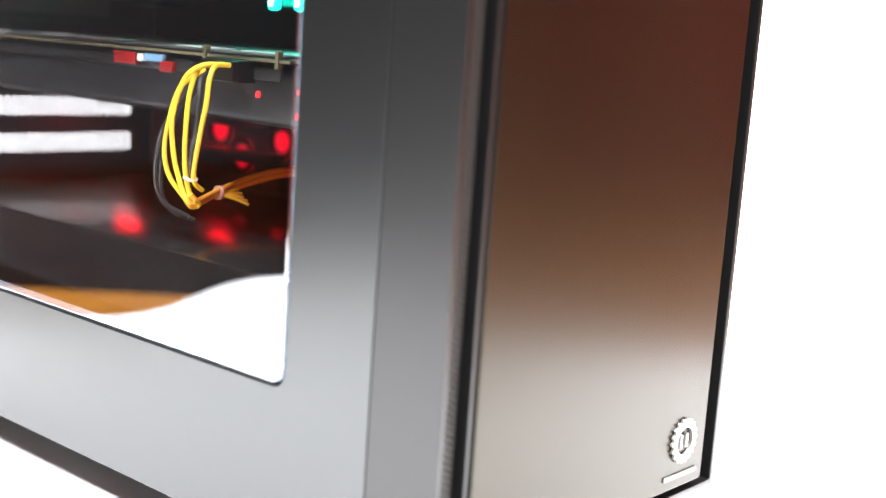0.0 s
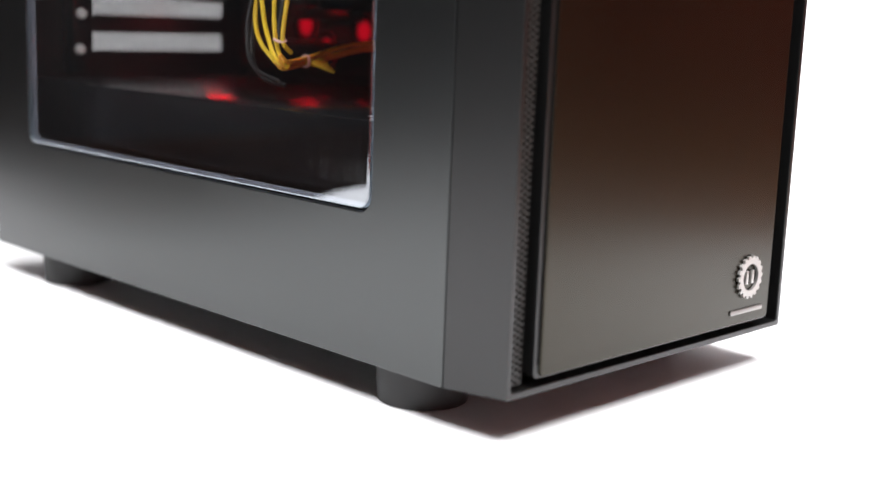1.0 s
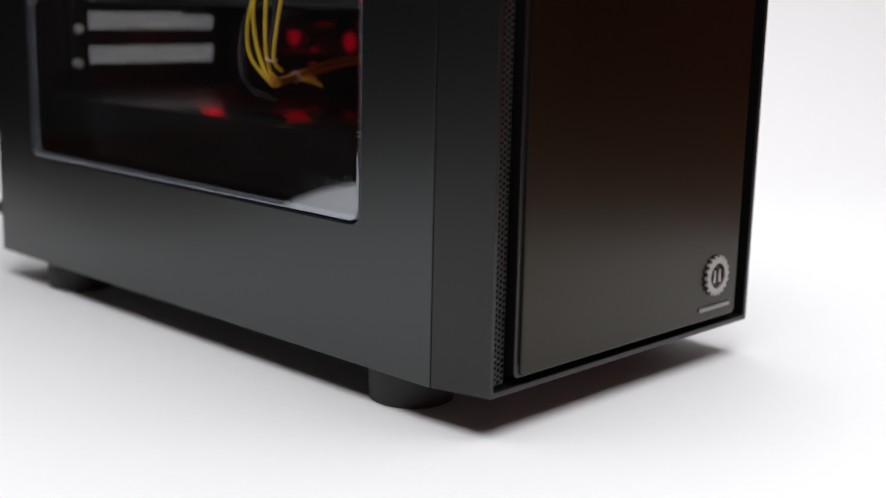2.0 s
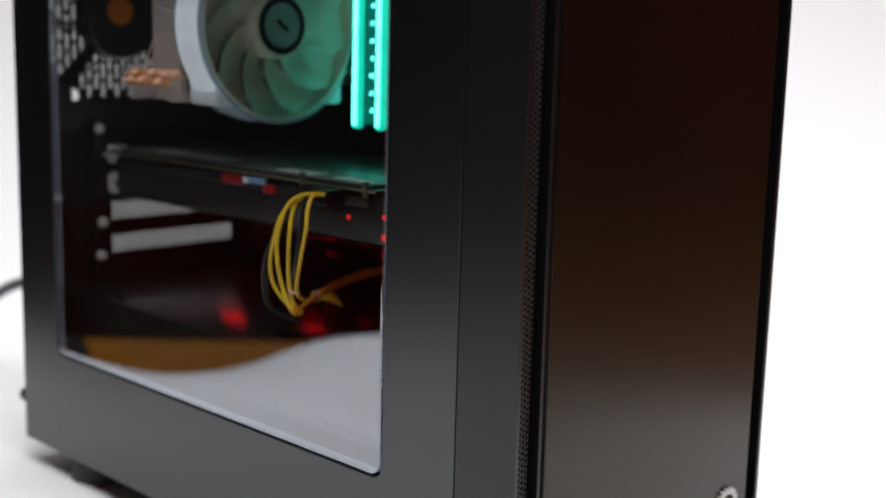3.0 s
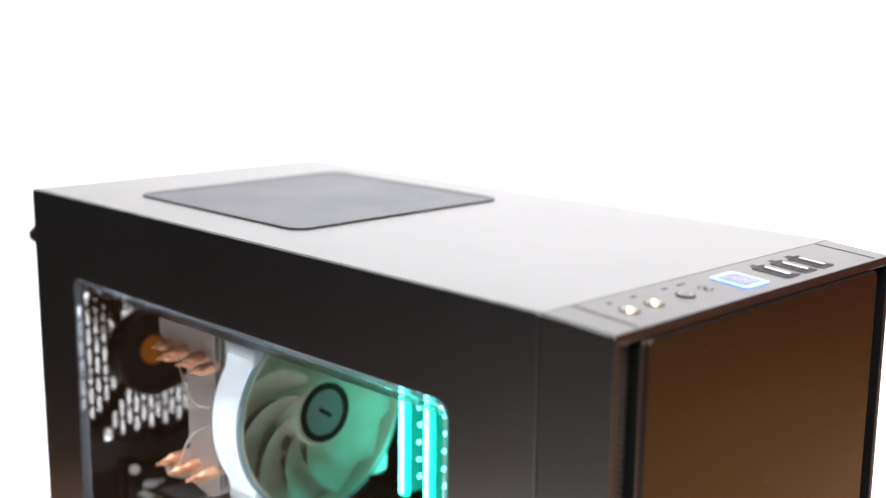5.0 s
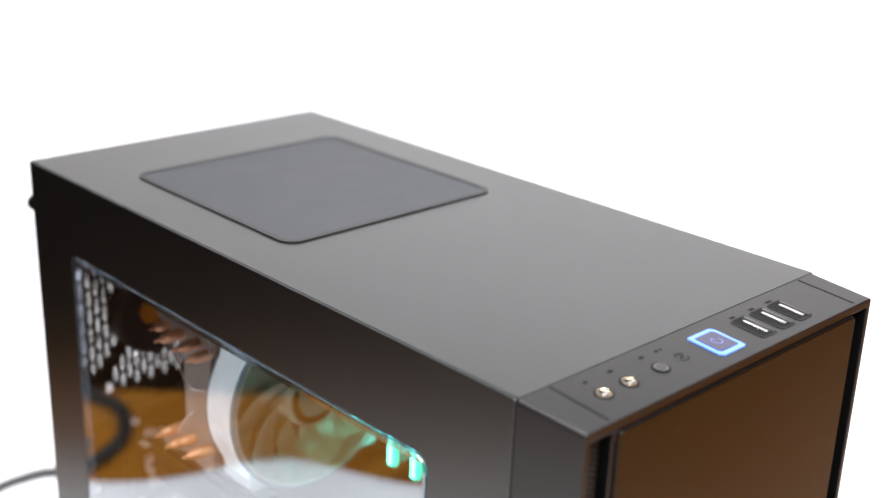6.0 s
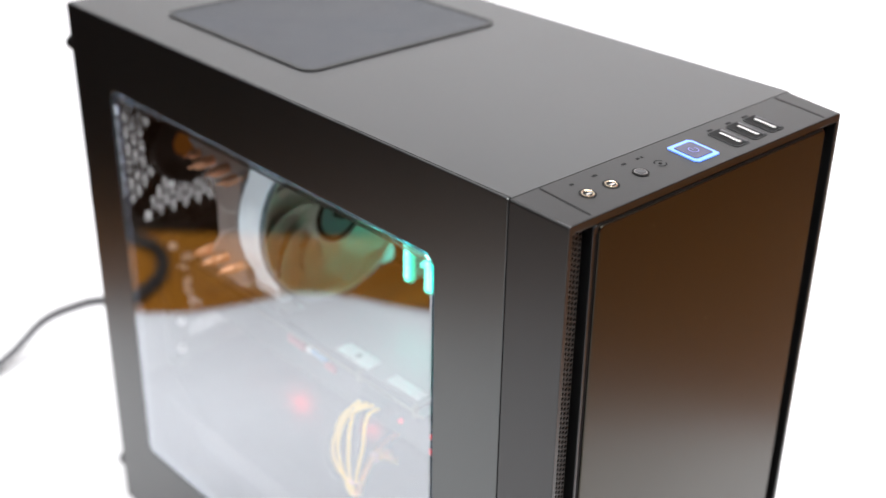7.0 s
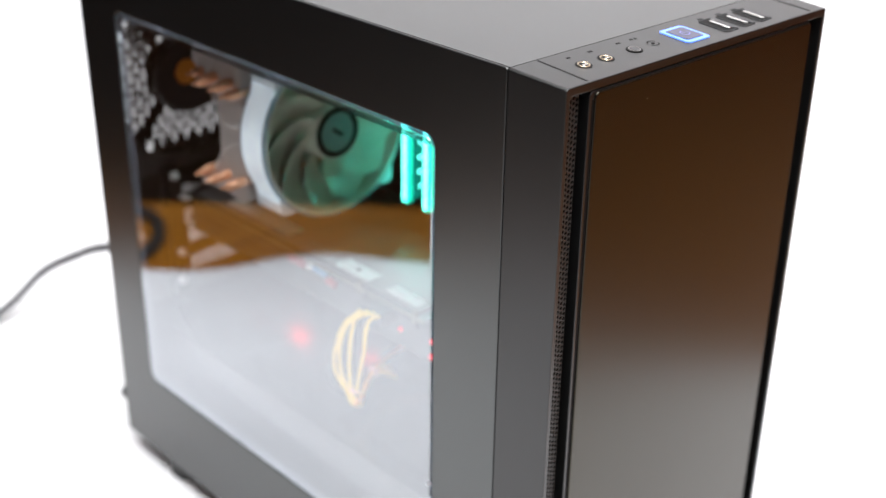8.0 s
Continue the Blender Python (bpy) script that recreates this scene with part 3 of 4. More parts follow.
screw = part("slot_screw", turned([(0.0, -0.0030), (0.0026, -0.0028), (0.0032, -0.0012), (0.0032, 0.0), (0.0016, 0.0), (0.0016, 0.006)], (0.0488, 0.3960, 0.1535), "y", 16), ZINC, case, "nickel slot screw")
again(screw, (-0.0015, 0, -0.0215))
again(screw, (-0.0010, 0.0, 0.0605))
wheel = part("thumb_screw", pipe_ring(0.0026, 0.0070, -0.0050, 0.0, (0.0605, 0.4000, 0.1782), "y", 24), ZINC, case, "bright nickel thumb screw")
part("screw_slot", turned([(0.0028, 0.0), (0.0028, 0.0020), (0.0, 0.0020)], (0.0605, 0.3965, 0.1782), "y", 14), PRINT_SHADE, wheel)
part("standoff", turned([(0.0, -0.006), (0.0024, -0.006), (0.0028, -0.004), (0.0028, 0.0)], (0.0222, RY - 0.0005, 0.1708), "y", 14), ZINC, case, "nickel standoff")
# knurled screws that hold the side panels, outside at the back
knurl = [(0.0028, 0.0), (0.0028, 0.003), (0.0046, 0.0034), (0.0050, 0.0042), (0.0050, 0.0112), (0.0044, 0.0124), (0.0, 0.0124)]
backscrew = part("panel_screw", turned(knurl, (0.0065, D - 0.001, 0.3615), "y", 20), PLASTIC, case, "black knurled panel screw")
again(backscrew, (0, 0, -0.3203))
again(backscrew, (W - 0.013, 0, 0))
again(backscrew, (W - 0.013, 0, -0.3203))

# tray behind the main board, and the cover over the power supply
part("board_tray", box(0.180, 0.1815, 0.062, RY, B + 0.002, H - 0.002), DARK, case, "black mounting tray")
cover = part("supply_cover", box(0.0185, 0.180, 0.045, RY - 0.001, B + 0.0015, 0.1155, 0.0022), COVER, case, "black power supply cover with raised lettering bars")
for k in range(5):
    part("raised_bar", box(0.01842, 0.0187, 0.102 + 0.0078 * k, 0.1078 + 0.0078 * k, 0.087, 0.0945 if k % 3 else 0.0975), COVER, cover)
for x, y, r in ((0.0300, 0.1100, 1.0), (0.0208, 0.0995, 0.7)):
    part("rivet", turned([(0.0024 * r, -0.0006), (0.0020 * r, 0.0005), (0.0, 0.0009)], (x, y, 0.1155), "z", 12), NICKEL, cover, "small bright rivet")
part("front_wall", box(0.0025, 0.180, 0.0365, 0.0378, 0.116, H - 0.002), DARK, case)

# front bezel: a deep frame, drawn in towards the front, round a brushed plate, with strips of fine mesh
TAPER_X, TAPER_TOP, TAPER_LOW = 0.0020, 0.0023, 0.0020


def drawn_in(bm):
    """Pulls points towards the middle of the front, more the nearer they are to it."""
    for v in bm.verts:
        near = max(0.0, 1 - v.co.y / SEAM)
        v.co.x += near * TAPER_X * (1.2 - 1.8 * v.co.x / W)
        up = (v.co.z - B) / (H - B)
        v.co.z += near * (TAPER_LOW * (1 - up) - TAPER_TOP * up)
    return bm


bm = slab([rounded(0.0, W, B, H, 0.0014, 3), rounded(0.0026, W - 0.0026, B + 0.0028, H - 0.0040, 0.0008, 2)], on_y, SEAM - 0.0002)
bezel = part("front_bezel", ease(drawn_in(bm), "y", 0.0, 0.0004), PLASTIC, case, "black plastic front bezel", smooth=False)
part("bezel_back", drawn_in(box(0.0027, W - 0.0027, 0.0240, 0.0255, B + 0.0029, H - 0.0041)), DARK, bezel)
part("bezel_step", box(0.0140, W - 0.0140, 0.0118, 0.0235, B + 0.0062, H - 0.0075, 0.0006), DARK, bezel)


def strip(a, b, h):
    return Vector((a, 0.0022 + 0.10 * a + h if a < 0.1 else 0.0105 + 0.10 * (W - a) + h, b))


for a0, a1 in ((0.0050, 0.0146), (W - 0.0122, W - 0.0050)):
    part("mesh_strip", perforated(a0, a1, B + 0.0060, H - 0.0075, 0.0024, 0.0025, 0.0017, 0.0019, strip, 0.0005), MESH, bezel, "fine grey steel mesh strip", smooth=False)
plate = part("front_plate", ease(slab([rounded(0.0174, 0.1866, 0.0244, 0.3832, 0.0026, 5)], on_y, 0.0125), "y", 0.0, 0.0004), PLASTIC, bezel, "brushed black front plate", smooth=False)
bm = slab([rounded(0.0204, 0.1860, 0.0250, 0.3826, 0.0022, 5)], on_y, 0.0011)
bmesh.ops.translate(bm, verts=bm.verts, vec=(0, -0.0010, 0))
part("plate_face", ease(bm, "y", -0.0010, 0.0005), BRUSHED, plate, smooth=False)
for x, z in ((0.0556, 0.3722), (0.1030, 0.3090)):
    part("dust_speck", turned([(0.00024, 0.0), (0.00016, -0.0002), (0.0, -0.0002)], (x, -0.0010, z), "y", 6), PCB_EDGE, plate, "pale dust speck")
# a black strip laid on for the groove's shade
part("groove_shade", box(0.0190, 0.0202, -0.0002, 0.0004, 0.0300, 0.3795), PRINT_SHADE, plate)

# badge: toothed ring with two plain bars, and a long bar under it
BADGE = Vector((0.1660, -0.0009, 0.0468))
badge = part("badge", pipe_ring(0.0063, 0.0090, -0.0018, -0.0004, BADGE, "y", 40), SILVER, plate, "silver toothed ring badge")
for k in range(18):
    w = 2 * math.pi * k / 18
    bm = slab([[(r * math.cos(w + a), r * math.sin(w + a)) for r, a in ((0.0087, -0.15), (0.0101, -0.04), (0.0103, 0.09), (0.0087, 0.16))]], on_y, 0.0013)
    bmesh.ops.translate(bm, verts=bm.verts, vec=BADGE + Vector((0, -0.0017, 0)))
    part("tooth", bm, SILVER, badge, smooth=False)
for dx in (-0.0026, 0.0020):
    part("badge_bar", box(BADGE.x + dx - 0.0009, BADGE.x + dx + 0.0009, -0.0026, -0.0009, BADGE.z - 0.0032, BADGE.z + 0.0032, 0.0003), SILVER, badge)
part("name_bar", box(0.1528, 0.1800, -0.0018, -0.0009, 0.0298, 0.0322, 0.0004), BAR_SILVER, plate, "thin silver bar under the badge")

# control strip on top of the bezel, which falls towards the front
T = H
CY = 0.0152  # the line on which sockets and buttons sit


def on_strip(name, bm, mat, parent, label=""):
    """A part on the sloping top of the bezel; the bmesh is given as if the top were level."""
    for v in bm.verts:
        v.co.z -= TAPER_TOP * (1 - v.co.y / SEAM)
    return part(name, bm, mat, parent, label)


# grooves drawn as thin black strips, their shade in the colour
for x in (0.0172, 0.1875):
    on_strip("strip_shade", box(x - 0.0005, x + 0.0005, 0.0020, SEAM - 0.0008, T - 0.0003, T + 0.00012), PRINT_SHADE, bezel)
for x in (0.0302, 0.0450):
    socket = on_strip("audio_socket", turned([(0.0029, -0.001), (0.0029, 0.0003), (0.0027, 0.0006), (0.0023, 0.0005), (0.0020, 0.0001)], (x, CY, T), "z", 24), GOLD, bezel, "pale gold audio socket")
    on_strip("socket_collar", pipe_ring(0.0029, 0.0039, -0.002, 0.0002, (x, CY, T), "z", 24), PRINT_SHADE, socket)
    # a black plug shows the darkness of the hole
    on_strip("hole_shade", turned([(0.0021, 0.0), (0.0021, 0.00045)], (x, CY, T), "z", 16), PRINT_SHADE, socket)
    on_strip("socket_contact", box(x - 0.0016, x + 0.0012, CY - 0.0012, CY - 0.0003, T + 0.0004, T + 0.0007, 0.0001), NICKEL, socket)
RX = 0.0646
reset = on_strip("reset_button", turned([(0.0029, -0.001), (0.0029, 0.0003), (0.0024, 0.0005), (0.0, 0.0003)], (RX, CY, T), "z", 24), SHROUD, bezel, "small round grey reset button")
on_strip("button_collar", pipe_ring(0.0029, 0.0039, -0.001, 0.0003, (RX, CY, T), "z", 28), PRINT_SHADE, reset)
on_strip("button_rim", pipe_ring(0.0025, 0.0029, 0.0002, 0.0006, (RX, CY, T), "z", 28), BAR_SILVER, reset, "bright rim")
# drive mark: a broken ring round a dot
for w0 in (20, 200):
    bm = bmesh.new()
    for k in range(8):
        a0, a1 = radians(w0 + 17.5 * k), radians(w0 + 17.5 * (k + 1))
        bm.faces.new([bm.verts.new((0.0790 + r * math.cos(a), CY + 0.0008 + r * math.sin(a), T + 0.00014)) for r, a in ((0.0024, a0), (0.0031, a0), (0.0031, a1), (0.0024, a1))])
    on_strip("drive_mark", bm, PRINT_SHADE, bezel)
on_strip("drive_mark", turned([(0.0009, 0.0), (0.0009, 0.00014)], (0.0790, CY + 0.0008, T), "z", 10), PRINT_SHADE, bezel)
# small unreadable marks behind the sockets and buttons
for x, w in ((0.0310, 0.0020), (0.0455, 0.0026), (0.0648, 0.0026), (0.0742, 0.0018), (0.0770, 0.0010), (0.1268, 0.0034), (0.1412, 0.0034), (0.1545, 0.0042)):
    on_strip("printed_mark", box(x - w / 2, x + w / 2, 0.0243, 0.0256, T - 0.0002, T + 0.00012), PRINT_SHADE, bezel)


def chamfered(x0, x1, y0, y1, c):
    return [(x1 - c, y1), (x0 + c * 0.4, y1), (x0, y1 - c * 0.4), (x0, y0 + c), (x0 + c, y0), (x1 - c * 0.4, y0), (x1, y0 + c * 0.4), (x1, y1 - c)]


def top_slab(outlines, z, thick):
    bm = slab(outlines, on_z, thick)
    bmesh.ops.translate(bm, verts=bm.verts, vec=(0, 0, z))
    return bm


PX = 0.1016
power = on_strip("power_button", top_slab([chamfered(PX - 0.0062, PX + 0.0062, CY - 0.0064, CY + 0.0066, 0.0012)], T - 0.001, 0.0018), BUTTON, bezel, "square power button in a lit blue frame")
on_strip("light_frame", top_slab([chamfered(PX - 0.0083, PX + 0.0083, CY - 0.0087, CY + 0.0089, 0.0018), chamfered(PX - 0.0063, PX + 0.0063, CY - 0.0065, CY + 0.0067, 0.0012)], T - 0.001, 0.0015), BLUE, power, "glowing blue frame")
bm = bmesh.new()
for k in range(14):
    w0, w1 = radians(-60 + 300 * k / 14 + 120 + 30), radians(-60 + 300 * (k + 1) / 14 + 120 + 30)
    pts = [(PX + r * math.cos(w), CY + r * math.sin(w)) for r, w in ((0.0021, w0), (0.0026, w0), (0.0026, w1), (0.0021, w1))]
    bm.faces.new([bm.verts.new((a, b, T + 0.00092)) for a, b in pts])
pts = [(PX - 0.0002, CY), (PX + 0.0002, CY), (PX + 0.0002, CY + 0.0029), (PX - 0.0002, CY + 0.0029)]
bm.faces.new([bm.verts.new((a, b, T + 0.00092)) for a, b in pts])
on_strip("power_mark", bm, VIOLET, power, "violet lit power mark")

for x in (0.1278, 0.1418, 0.1556):
    # the slab is nearly flush; black colour gives the recess its shade
    port = on_strip("usb_port", top_slab([rounded(x - 0.0056, x + 0.0048, 0.0062, 0.0230, 0.0018, 4)], T - 0.001, 0.00115), PRINT_SHADE, bezel, "port with the shade of its recess in black")
    on_strip("port_shell", top_slab([rounded(x - 0.0060, x + 0.0052, 0.0058, 0.0234, 0.0020, 4), rounded(x - 0.0056, x + 0.0048, 0.0062, 0.0230, 0.0018, 4)], T - 0.001, 0.0013), DARK, port)
    on_strip("port_lip", box(x + 0.0024, x + 0.0046, 0.0070, 0.0222, T + 0.00008, T + 0.0004, 0.0001), SHROUD, port, "dark grey lip of the port")
    on_strip("contact_tongue", box(x - 0.0010, x + 0.0008, 0.0080, 0.0200, T + 0.0001, T + 0.0007, 0.0001), NICKEL, port, "bright contact tongue")

# feet
foot = part("foot", turned([(0.0178, 0.0), (0.0192, 0.0008), (0.0198, 0.010), (0.0198, B + 0.0004)], (0.0218, 0.0645, 0), "z", 36), RUBBER, case, "round black rubber foot")
for off in ((0, 0.290, 0), (W - 0.0436, 0, 0), (W - 0.0436, 0.290, 0)):
    again(foot, off)

# magnetic dust filter lying on the top panel
dust = thing("dust_filter", "dark square magnetic dust filter on the case top", "dust filter", (0.1018, 0.2810, H))
part("filter_mesh", top_slab([rounded(0.0338, 0.1698, 0.2118, 0.3502, 0.007, 5)], H, 0.0005), FILTER, dust, "fine dark filter mesh")
part("filter_rim", top_slab([rounded(0.0318, 0.1718, 0.2098, 0.3522, 0.009, 6), rounded(0.0348, 0.1688, 0.2128, 0.3492, 0.006, 6)], H, 0.0008), RUBBER, dust, "dark magnetic rim")

# ---- parts inside the case ----
BX = 0.1730  # face of the main board
board = thing("main_board", "black computer main board on its tray", "main board", (BX, 0.29, 0.125))
part("circuit_board", box(BX, BX + 0.0018, 0.163, 0.406, 0.122, 0.366), PCB, board, "black printed circuit board")
part("chip_heatsink", box(BX - 0.012, BX, 0.205, 0.250, 0.128, 0.165, 0.002), SHROUD, board)
part("regulator_heatsink", box(BX - 0.028, BX, 0.352, 0.378, 0.225, 0.335, 0.002), SHROUD, board)
part("port_block", box(BX - 0.030, BX, 0.380, 0.4075, 0.222, 0.362, 0.001), SHROUD, board, "metal rear port block")
part("power_socket", box(BX - 0.014, BX, 0.166, 0.177, 0.230, 0.285, 0.001), PLASTIC, board)
for z in (0.199, 0.158, 0.138):
    part("card_slot", box(BX - 0.0105, BX, 0.280, 0.372, z - 0.0035, z + 0.0035, 0.0006), PLASTIC, board)
for y in (0.2375, 0.2175):
    part("memory_slot", box(BX - 0.009, BX, y - 0.003, y + 0.003, 0.218, 0.360, 0.0005), PLASTIC, board)

# two memory modules with lit light bars
mem = thing("memory_module", "memory module with a glowing teal light bar", "memory module", (BX - 0.006, 0.2375, 0.2895), group="memory modules")
part("heat_spreader", box(0.1295, BX - 0.004, 0.2352, 0.2408, 0.2235, 0.3560, 0.0008), SHROUD, mem, "dark metal heat spreader")
part("light_bar", box(0.1245, 0.1294, 0.2348, 0.2412, 0.2225, 0.3570, 0.0018), TEAL, mem, "glowing teal light bar")
part("light_core", box(0.1238, 0.1250, 0.2366, 0.2394, 0.2245, 0.3550, 0.0005), TEAL_CORE, mem, "white-hot core of the light bar")
# added sheet that glows in place of teal light on the spreader
part("side_spill", box(0.1296, 0.1400, 0.2346, 0.2351, 0.2250, 0.3545, 0.0001), TEAL_SPILL, mem, "module side with the bar's teal light as dim glow")
for k in range(12):
    part("light_spot", turned([(0.0, -0.0006), (0.0010, -0.0004), (0.0012, 0.0)], (0.1345 if k % 3 else 0.1352, 0.2345, 0.2330 + 0.0102 * k), "y", 10), TEAL_CORE, mem)
copy_thing(mem, Matrix.Translation((BX - 0.006, 0.2175, 0.2895)))

# processor cooler: fin stack, heat pipes, clear fan facing the front
FC = Vector((0.0772, 0.2470, 0.2812))
cooler = thing("processor_cooler", "tower processor cooler with copper pipes and frosted clear fan", "cooler", (0.165, 0.29, 0.282))
for k in range(36):
    x = 0.0270 + 0.0031 * k
    bm = slab([[(0.2735, 0.241), (0.2735, 0.327), (0.2800, 0.331), (0.3010, 0.327), (0.3220, 0.331), (0.3260, 0.326), (0.3260, 0.3185), (0.3000, 0.3040), (0.3000, 0.2600), (0.3260, 0.2455), (0.3260, 0.241), (0.3220, 0.237), (0.3010, 0.241), (0.2800, 0.237)]], on_x, 0.0005)
    bmesh.ops.translate(bm, verts=bm.verts, vec=(x, 0, 0))
    part("fin", bm, STEEL, cooler, "" if k else "outermost plain steel fin", smooth=False)
for z in (0.3115, 0.2510):
    for k, y in enumerate((0.2770, 0.2850, 0.2930, 0.3010, 0.3085, 0.3155)):
        zz = z + (0.0027 if k % 2 else -0.0018) * (1 if z > 0.28 else -1)
        part("heat_pipe", turned([(0.0030, 0.140), (0.0030, 0.0020), (0.0027, 0.0002), (0.0014, -0.0014), (0.0009, -0.0030), (0.0008, -0.0050), (0.0, -0.0054)], (0.0185 + 0.0012 * (k % 3), y, zz), "x", 14), COPPER, cooler, "copper heat pipe")
part("base_block", box(0.150, BX - 0.001, 0.278, 0.322, 0.262, 0.302, 0.002), COPPER, cooler)
# fan frame: barrel, four ears at each end and the motor struts
fan = part("fan_frame", pipe_ring(0.0536, 0.0546, 0.003, 0.022, FC, "y", 64), FROST_RING, cooler, "frosted clear fan frame")


def barrel_side(w0, w1, r0, r1, y0, y1, n=18):
    """A stretch of the barrel wall between two angles, widening into feet at both ends."""
    bm = bmesh.new()
    rows = []
    for k in range(n + 1):
        u = k / n
        w = radians(w0 + (w1 - w0) * u)
        foot = max(0.0, abs(2 * u - 1) - 0.80) / 0.20
        a, b = y0 - 0.0012 * foot, y1 + 0.0012 * foot
        rows.append([bm.verts.new((FC.x + r * math.cos(w), FC.y + y, FC.z + r * math.sin(w))) for r, y in ((r0, a), (r1 + 0.0030 * foot, a), (r1 + 0.0030 * foot, b), (r0, b))])
    for p, q in zip(rows, rows[1:]):
        for k in range(4):
            bm.faces.new((p[k], p[(k + 1) % 4], q[(k + 1) % 4], q[k]))
    bm.faces.new(rows[0][::-1])
    bm.faces.new(rows[-1])
    return bm


# the wall's brightness is emitted, in place of light falling on it
part("barrel_side", barrel_side(138, 222, 0.0547, 0.0556, 0.0026, 0.0226), FROST_GLOW, fan, "frosted barrel wall, the light on it put in as glow")
part("fan_liner", pipe_ring(0.0518, 0.0535, 0.0, 0.0250, FC, "y", 64), BLADE, fan, "milky inner wall of the fan frame")
for y0 in (0.0, 0.0222):
    part("fan_rim", pipe_ring(0.0536, 0.0551, y0, y0 + 0.0028, FC, "y", 64), FROST_RING, fan)
for sx in (-1, 1):
    for sz in (-1, 1):
        pts = [(FC.x + sx * a, FC.z + sz * b) for a, b in ((0.0340, 0.0445), (0.0425, 0.0445), (0.0445, 0.0425), (0.0445, 0.0340))]
        pts += [(FC.x + sx * 0.0552 * math.cos(a), FC.z + sz * 0.0552 * math.sin(a)) for a in np.linspace(0.66, 0.91, 5)]
        bm = slab([pts], on_y, 0.0245)
        bmesh.ops.translate(bm, verts=bm.verts, vec=(0, FC.y + 0.0002, 0))
        part("corner_post", bm, FROST, fan)
hub = part("fan_hub", turned([(0.0185, 0.020), (0.0185, 0.0015), (0.0178, 0.0), (0.0150, 0.0), (0.0146, 0.0006), (0.0, 0.0006)], FC, "y", 48), BLADE, cooler, "clear fan hub with a dark ring")
part("hub_ring", pipe_ring(0.0126, 0.0162, -0.0006, 0.0002, FC, "y", 48), PRINT_SHADE, hub, "dark ring on the hub")
part("hub_disc", turned([(0.0125, 0.0003), (0.0125, -0.0002), (0.0, -0.0003)], FC, "y", 40), HUB, hub)
bm = box(-0.0045, 0.0045, -0.0010, -0.0002, -0.0011, 0.0011)
bm.transform(Matrix.Translation(FC) @ pose(0, 0, 0, 0, 35, 0))
part("hub_mark", bm, PRINT_SHADE, hub)
blade = None
for k in range(11):
    bm = bmesh.new()
    grid = []
    for i in range(9):
        s = i / 8
        r = 0.0180 + (0.0512 - 0.0180) * s
        row = []
        for j in range(6):
            u = j / 5
            w = 2 * math.pi * k / 11 + 0.75 * s ** 1.2 + (u - 0.5) * (0.76 - 0.02 * s)
            row.append(bm.verts.new((FC.x + r * math.cos(w), FC.y + 0.003 + 0.011 * u + 0.001 * s, FC.z + r * math.sin(w))))
        grid.append(row)
    for i in range(8):
        for j in range(5):
            bm.faces.new((grid[i][j], grid[i + 1][j], grid[i + 1][j + 1], grid[i][j + 1]))
    bmesh.ops.solidify(bm, geom=bm.faces[:], thickness=0.0011)
    part("fan_blade", bm, BLADE, cooler, "milky clear fan blade")
# thin wire clips from the fan round the fins
for up in (1, -1):
    part("wire_clip", hose([(0.0225, 0.3030, 0.282 + up * 0.0300), (0.0205, 0.2960, 0.282 + up * 0.0220), (0.0195, 0.2890, 0.282 + up * 0.0130), (0.0215, 0.2835, 0.282 + up * 0.0070), (0.0270, 0.2800, 0.282 + up * 0.0050)], 0.0004, 6, 8), NICKEL, cooler, "thin steel fan clip")

# rear fan
RF = Vector((0.0650, 0.3920, 0.2850))
rfan = thing("rear_fan", "black case fan with an orange hub sticker", "fan", (RF.x, RF.y + 0.012, RF.z))
part("fan_hub", turned([(0.0, -0.0006), (0.0250, -0.0004), (0.0265, 0.001), (0.0265, 0.014)], RF, "y", 36), SHROUD, rfan, "black fan hub")
part("sticker", turned([(0.0088, 0.0), (0.0088, -0.0009), (0.0, -0.0009)], (RF.x - 0.003, RF.y, RF.z + 0.003), "y", 28), ORANGE, rfan, "round orange sticker")
for k in range(4):
    bm = box(0.0250, 0.0540, -0.0010, 0.0010, -0.0012, 0.0012)
    bm.transform(Matrix.Translation(RF + Vector((0, 0.0105, 0))) @ pose(0, 0, 0, 0, 45 + 90 * k, 0))
    part("strut", bm, VENT, rfan)
for k in range(8):
    bm = bmesh.new()
    grid = []
    for i in range(6):
        s = i / 5
        r = 0.022 + 0.0355 * s
        grid.append([bm.verts.new((RF.x + r * math.cos(2 * math.pi * k / 8 - 0.4 * s + (u - 0.5) * 0.94), RF.y + 0.001 + 0.008 * u, RF.z + r * math.sin(2 * math.pi * k / 8 - 0.4 * s + (u - 0.5) * 0.94))) for u in np.linspace(0, 1, 5)])
    for i in range(5):
        for j in range(4):
            bm.faces.new((grid[i][j], grid[i + 1][j], grid[i + 1][j + 1], grid[i][j + 1]))
    bmesh.ops.solidify(bm, geom=bm.faces[:], thickness=0.0009)
    part("fan_blade", bm, SMOKE, rfan, "smoky fan blade")

# graphics card: board on top, dark shroud under it
gpu = thing("graphics_card", "graphics card with a dark shroud and thin board edge", "graphics card", (0.11, 0.28, 0.165))
part("circuit_board", box(0.0545, BX - 0.010, 0.142, 0.404, 0.1985, 0.2002), PCB, gpu, "black graphics card board")
part("board_edge", box(0.0538, 0.0545, 0.142, 0.404, 0.1987, 0.2000), PCB_EDGE, gpu, "pale board edge")
part("back_plate", box(0.0580, BX - 0.012, 0.150, 0.384, 0.2006, 0.2022, 0.0005), BACKPLATE, gpu, "dark back plate")
